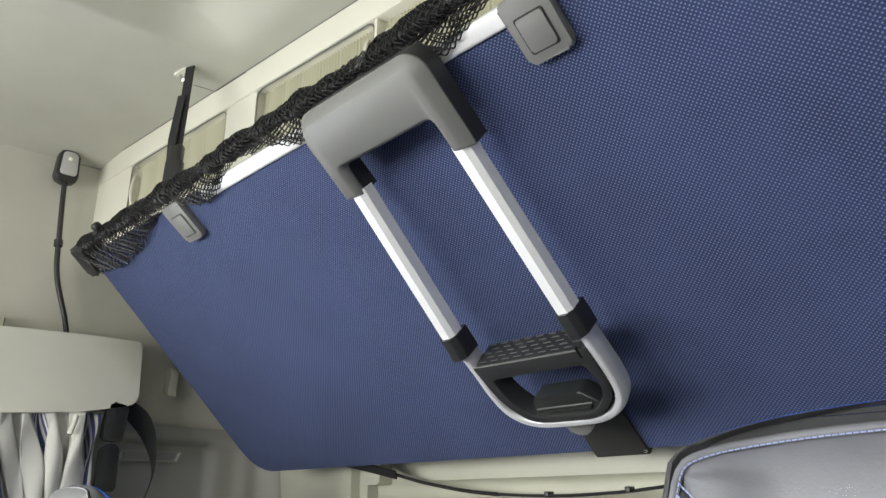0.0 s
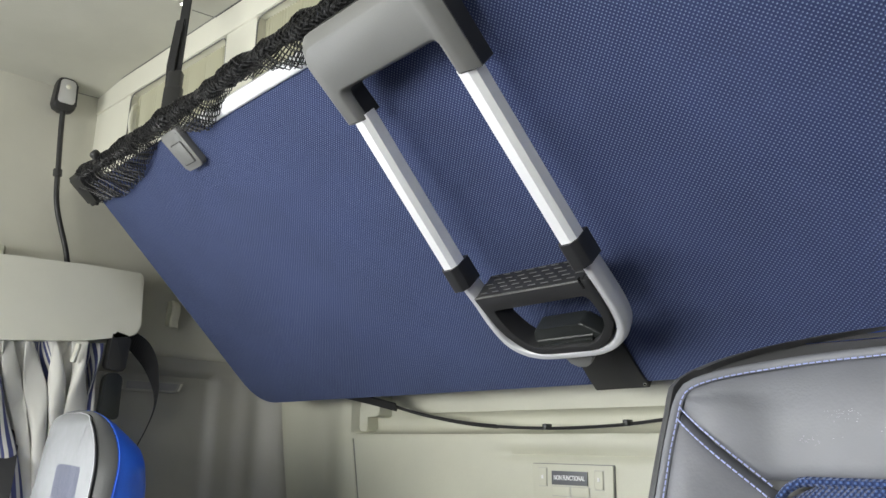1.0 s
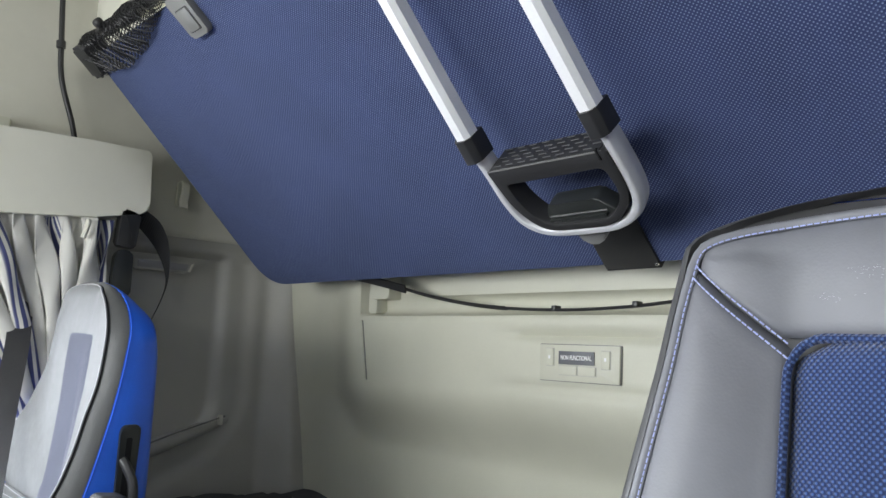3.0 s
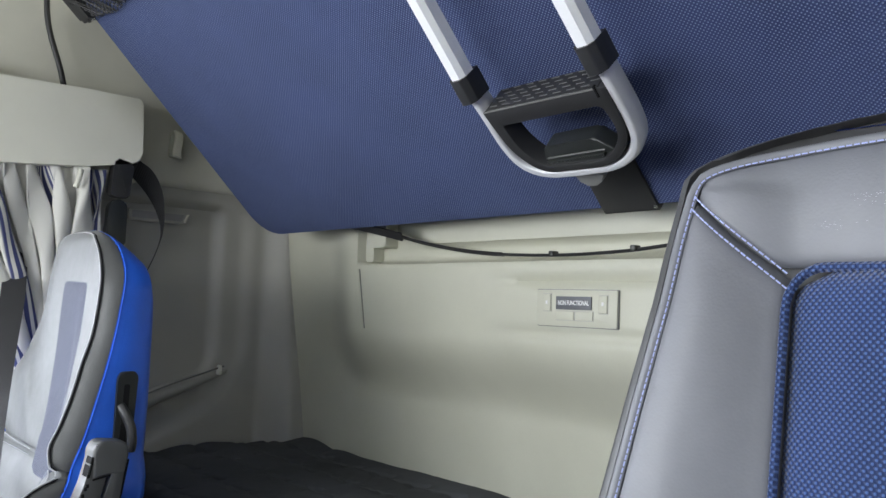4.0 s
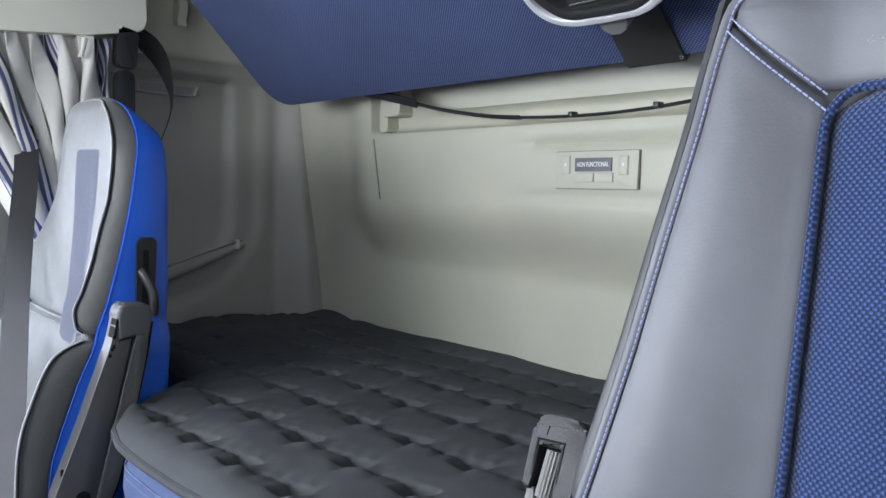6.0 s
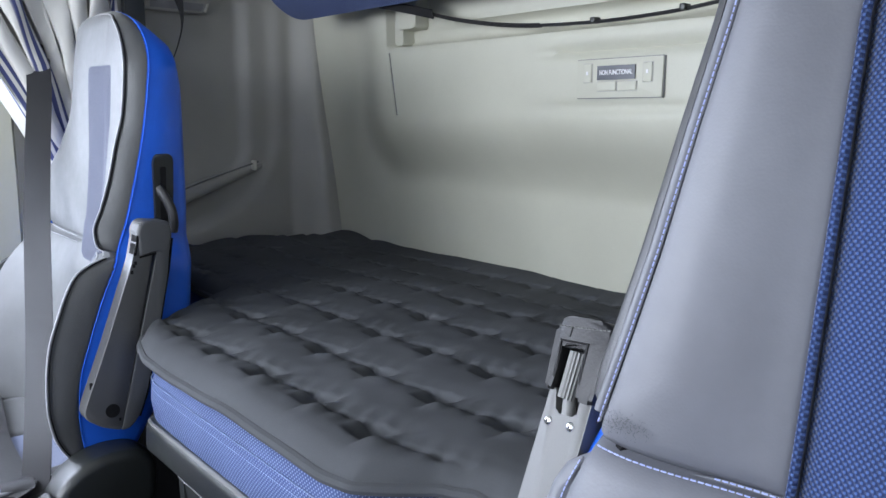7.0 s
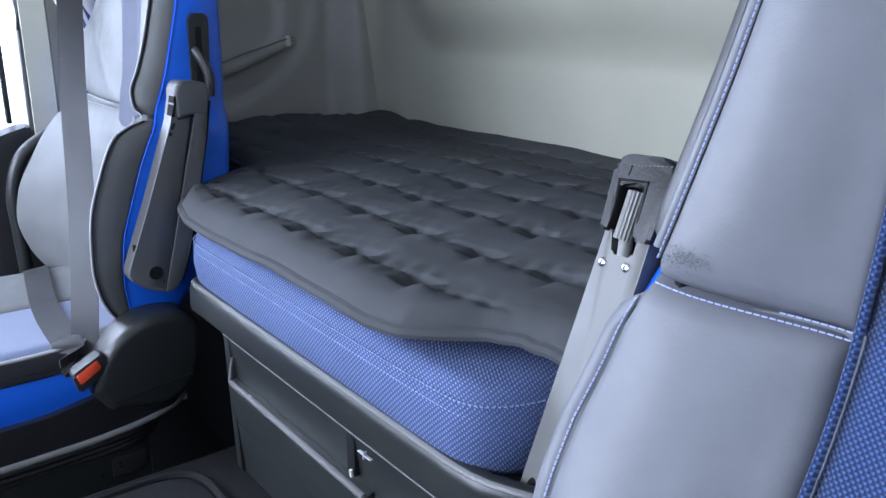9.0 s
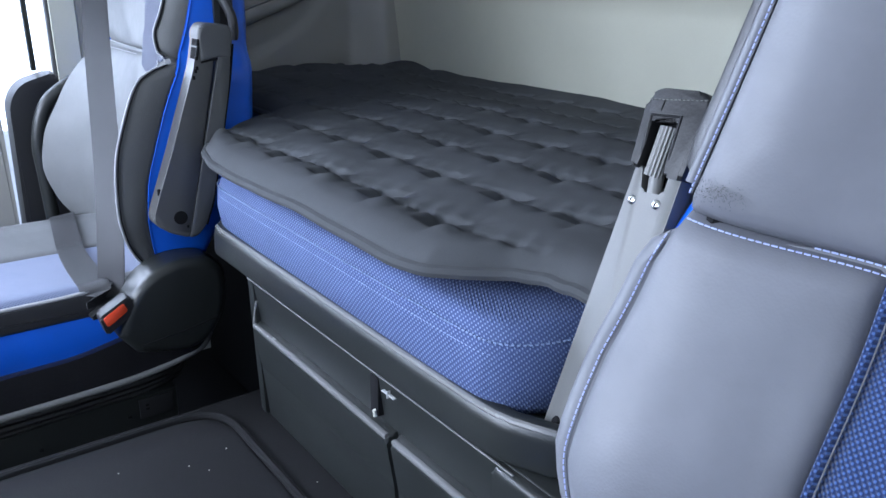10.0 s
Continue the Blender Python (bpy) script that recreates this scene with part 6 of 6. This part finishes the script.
    part("arm_pad", pillow(rounded(cap, [0.004, 0.003, 0.006, 0.012, 0.010, 0.010, 0.008], 4), x0 - 0.003, x1 + 0.003, 0.006), MID_LEATHER, ar, "leather cap of the armrest")
    part("stitching", dashes([Vector((x1 + 0.0015, 1.220 + 0.046 * k, 0.8765 - 0.003 * k)) for k in np.linspace(0, 1, 12)], 0.0032, 0.0018, 0.0006), PIPING, ar)
    part("plate_joint", sweep([Vector((x1 + 0.0005, y, z)) for y, z in ((1.2195, 0.8255), (1.2450, 0.8300))], circle(0.0014, 6), up=(1, 0, 0)), VOID, ar)
    part("pad_edge", sweep([Vector((x1 - 0.004, y + 0.001, z)) for y, z in ((1.271, 0.85), (1.263, 0.80), (1.244, 0.712), (1.220, 0.612), (1.206, 0.576))], circle(0.0022, 6), up=(1, 0, 0)), VOID, ar)
    o = bmesh.new()
    bmesh.ops.create_cone(o, cap_ends=True, segments=24, radius1=0.0105, radius2=0.0105, depth=0.003, matrix=Matrix.Translation((x1, 1.166, 0.5955)) @ pose(0, 0, 0, 0, 90, 0))
    part("pivot_cap", o, VOID, ar, "round black pivot hole")
    part("pivot_dot", box((x1 - 0.001, 1.1745, 0.5775), (x1 + 0.0012, 1.1775, 0.5815)), VOID, ar)
    # slim adjuster slot and two small holes near the front edge
    part("adjuster_slot", prism(rounded([(1.2105, 0.829), (1.2150, 0.829), (1.2205, 0.858), (1.2170, 0.860)], 0.002, 3), "x", x1 - 0.02, x1 + 0.0015), VOID, ar)
    part("adjuster_wheel", prism(rounded([(1.2120, 0.834), (1.2140, 0.834), (1.2168, 0.850), (1.2148, 0.850)], 0.0008, 2), "x", x1 - 0.02, x1 + 0.0022), GRAPHITE, ar)
    for y, z in ((1.2105, 0.8135), (1.2070, 0.804), (1.2130, 0.8175)):
        part("adjuster_hole", box((x1 - 0.006, y - 0.0022, z - 0.0028), (x1 + 0.0008, y + 0.0022, z + 0.0028), 0.0008), VOID, ar)
    part("edge_screw", box((x1 - 0.010, 1.1375, 0.632), (x1 - 0.004, 1.1425, 0.643), 0.002), VOID, ar)

    # lever in a recess of the shell
    sx = 0.2465
    well = part("lever_well", prism(rounded([(1.270, 0.850), (1.298, 0.850), (1.3035, 0.968), (1.300, 0.977), (1.276, 0.977), (1.271, 0.966)], 0.007, 4), "x", sx - 0.03, sx + 0.0035, 0.003, 3), GRAPHITE, ob, "grey lever recess")
    part("lever_slot", prism(rounded([(1.2775, 0.86), (1.288, 0.86), (1.2905, 0.957), (1.2815, 0.957)], 0.003, 3), "x", sx - 0.02, sx + 0.0045), VOID, well)
    part("lever", sweep(smooth_line([Vector((sx, 1.279, 0.922)), Vector((sx + 0.009, 1.283, 0.912)), Vector((sx + 0.016, 1.291, 0.890)), Vector((sx + 0.016, 1.294, 0.868)), Vector((sx + 0.013, 1.2935, 0.853))], 6), circle(0.0085, 10, 0.0075), up=(0, 1, 0)), BLACK, well, "black lever")

    # hinge cover over the fold of the seat
    hx0, hx1 = 0.258, 0.322
    cover = rounded([(1.052, 0.425), (1.064, 0.464), (1.086, 0.497), (1.120, 0.522), (1.160, 0.530), (1.204, 0.524), (1.226, 0.506), (1.228, 0.460), (1.214, 0.412), (1.188, 0.380), (1.148, 0.372), (1.078, 0.390)], [0.004, 0.03, 0.03, 0.02, 0.03, 0.02, 0.015, 0.03, 0.03, 0.02, 0.02, 0.004], 4)
    hc = part("hinge_cover", pillow(cover, hx0, hx1, 0.016), GRAPHITE, ob, "black plastic hinge cover", 60)
    part("cover_line", sweep([Vector((hx1 + 0.0002, 1.085, 0.405)), Vector((hx1 + 0.0002, 1.148, 0.412)), Vector((hx1 + 0.0002, 1.205, 0.422))], circle(0.0009, 5), up=(1, 0, 0)), VOID, hc)

    # cushion: woven top that dips to a seam, pale leather side bolster behind it, white piping, dark band, blue side
    def cush(u, v):
        lx, yy = 0.244 - 0.286 * u, 0.60 + 0.64 * v
        d = min(0.244 - lx, yy - 0.60)
        return Vector((lx, yy, cushion_z(lx) - 0.012 * max(0.0, 1 - d / 0.02) ** 2 - 0.004 * max(0.0, 1 - (lx + 0.042) / 0.008) ** 2))
    part("cushion_top", sheet(cush, 40, 30, (0, 0, -0.02)), PALE_CUSHION, ob, "pale blue-grey woven cushion top", smooth=70)

    def bolster(u, v):
        lx, yy = -0.044 - 0.204 * u, 0.60 + 0.64 * v
        d = min(-0.044 - lx, yy - 0.60)
        return Vector((lx, yy, cushion_z(lx) - 0.005 * max(0.0, 1 - d / 0.010) ** 2))
    part("cushion_bolster", sheet(bolster, 30, 20, (0, 0, -0.02)), LIGHT_LEATHER, ob, "pale grey leather cushion bolster", smooth=70)
    part("cushion_piping", sweep([Vector((0.249, yy, 0.481 + 0.010 * step(1.0, 1.1, yy))) for yy in np.linspace(0.62, 1.10, 14)], circle(0.0032, 8)), PIPING, ob, "pale piping")
    band = rounded([(0.60, 0.440), (1.12, 0.440), (1.12, 0.490), (1.00, 0.478), (0.60, 0.478)], 0.008, 3)
    part("cushion_band", prism(band, "x", 0.205, 0.2525, 0.008, 3), DARK_LEATHER, ob, "dark leather cushion band")
    skirt = rounded([(0.60, 0.36), (1.14, 0.372), (1.14, 0.444), (0.60, 0.448)], 0.006, 3)
    part("cushion_side", prism(skirt, "x", -0.247, 0.247, 0.003, 2), BLUE_VINYL, ob, "blue vinyl cushion side")
    rail = rounded([(0.56, 0.316), (1.10, 0.322), (1.18, 0.336), (1.205, 0.362), (1.19, 0.400), (1.09, 0.398), (1.00, 0.380), (0.56, 0.372)], [0.006, 0.03, 0.02, 0.01, 0.01, 0.01, 0.03, 0.006], 4)
    part("seat_frame", prism(rail, "x", -0.262, 0.262, 0.016, 4), GLOSS, ob, "glossy black seat frame rail")
    # lighter strip painting the window's reflection along the glossy rail
    part("frame_highlight", sweep(smooth_line([Vector((0.261, 0.56, 0.312)), Vector((0.261, 0.95, 0.317)), Vector((0.261, 1.10, 0.324)), Vector((0.256, 1.19, 0.342)), Vector((0.248, 1.215, 0.365))], 8), circle(0.0065, 12)), HIGHLIGHT_GREY, ob)
    part("suspension", box((-0.19, 0.65, 0.235), (0.19, 1.14, 0.33), 0.015), VOID, ob)
    for k in range(3):
        line = smooth_line([Vector((0.238 - 0.006 * k, 0.56, 0.293 - 0.015 * k)), Vector((0.238 - 0.006 * k, 1.02, 0.297 - 0.013 * k)), Vector((0.230 - 0.006 * k, 1.15, 0.306 - 0.011 * k)), Vector((0.16, 1.19, 0.310 - 0.011 * k))], 8)
        part("bellow_fold", sweep(line, circle(0.0065, 8)), BLACK, ob)
    plinth = part("plinth", prism([(0.56, 0.0), (1.150, 0.0), (1.150, 0.274), (1.02, 0.274), (0.56, 0.258)], "x", -0.240, 0.240, 0.005), GRAPHITE, ob, "dark metal seat plinth")
    part("plinth_plate", box((0.2385, 1.085, 0.232), (0.243, 1.142, 0.268), 0.0015), BLACK, plinth)
    for y, z in ((1.068, 0.243), (1.098, 0.256), (1.098, 0.249), (0.93, 0.232)):
        part("plinth_hole", box((0.2395, y - 0.003, z - 0.002), (0.2437, y + 0.003, z + 0.002), 0.0008), VOID, plinth)


build_passenger_seat()


def build_belt():
    ob = thing("seat_belt", "dark seat belt fastened across the passenger seat", "seat belt")
    run = smooth_line([(-1.050, 1.270, 1.34), (-1.035, 1.258, 1.20), (-0.945, 1.234, 1.09), (-0.88, 1.208, 0.98), (-0.76, 1.168, 0.845), (-0.60, 1.12, 0.66), (-0.478, 1.079, 0.535), (-0.442, 1.062, 0.470)], 10)
    bm, rings = bmesh.new(), []
    for i, p in enumerate(run):
        t = i / (len(run) - 1)
        d = (run[min(i + 1, len(run) - 1)] - run[max(i - 1, 0)]).normalized()
        up = Vector((1.0, -0.25, 0.1)).lerp(Vector((0.62, -0.62, 0.42)), step(0.25, 0.95, t))
        side = d.cross(up).normalized()
        thick = side.cross(d) * 0.0009
        rings.append([bm.verts.new(p + side * a + thick * b) for a, b in ((-0.0225, -1), (0.0225, -1), (0.0225, 1), (-0.0225, 1))])
    for r, q in zip(rings, rings[1:]):
        for j in range(4):
            bm.faces.new((r[j], r[(j + 1) % 4], q[(j + 1) % 4], q[j]))
    bm.faces.new(rings[0]), bm.faces.new(rings[-1])
    part("shoulder_strap", bm, GREY_WEBBING, ob)
    lap = [(-0.440, 1.042, 0.462), (-0.444, 1.042, 0.482), (-0.458, 1.042, 0.493)] + [(x, 1.042 + 0.11 * (x + 0.458) ** 2 - 0.055 * (x + 0.458), cushion_z(x + 0.70) + 0.0045) for x in np.linspace(-0.49, -0.925, 16)] + [(-0.955, 1.10, 0.44), (-0.97, 1.11, 0.38)]
    part("lap_strap", sweep(smooth_line(lap, 4), flat(0.045, 0.0018), up=(-0.3, -0.1, 1)), GREY_WEBBING, ob)
    part("tongue", prism(rounded([(1.024, 0.447), (1.034, 0.441), (1.094, 0.474), (1.090, 0.488)], 0.005), "x", -0.450, -0.428, 0.004), BLACK, ob)
    part("tongue_plate", prism(rounded([(1.040, 0.455), (1.050, 0.448), (1.082, 0.468), (1.076, 0.477)], 0.003), "x", -0.429, -0.404, 0.001), GRAPHITE, ob, "dark metal belt tongue")
    buckle = part("buckle", prism(rounded([(1.036, 0.434), (1.084, 0.464), (1.072, 0.490), (1.028, 0.466)], 0.005), "x", -0.405, -0.380, 0.004), BLACK, ob, "black belt buckle")
    part("release_button", prism(rounded([(1.038, 0.448), (1.070, 0.468), (1.064, 0.481), (1.033, 0.463)], 0.003), "x", -0.384, -0.378, 0.002), RED, buckle, "orange-red release button")


def build_grab_tube():
    ob = thing("seat_side_tube", "bent dark tube beside the passenger seat", "tube")
    line = smooth_line([(-0.985, 1.185, 0.745), (-0.985, 1.150, 0.728), (-0.985, 1.105, 0.69), (-0.985, 1.083, 0.62), (-0.985, 1.084, 0.54), (-0.985, 1.088, 0.40), (-0.985, 1.09, 0.20)], 8)
    part("tube", sweep(line, circle(0.014, 12), up=(1, 0, 0)), GRAPHITE, ob)
    part("inner_cord", sweep(smooth_line([(-0.97, 1.15, 0.72), (-0.97, 1.125, 0.60), (-0.97, 1.135, 0.45), (-0.97, 1.14, 0.3)], 6), circle(0.004, 6), up=(1, 0, 0)), BLACK, ob)


build_belt()
build_grab_tube()
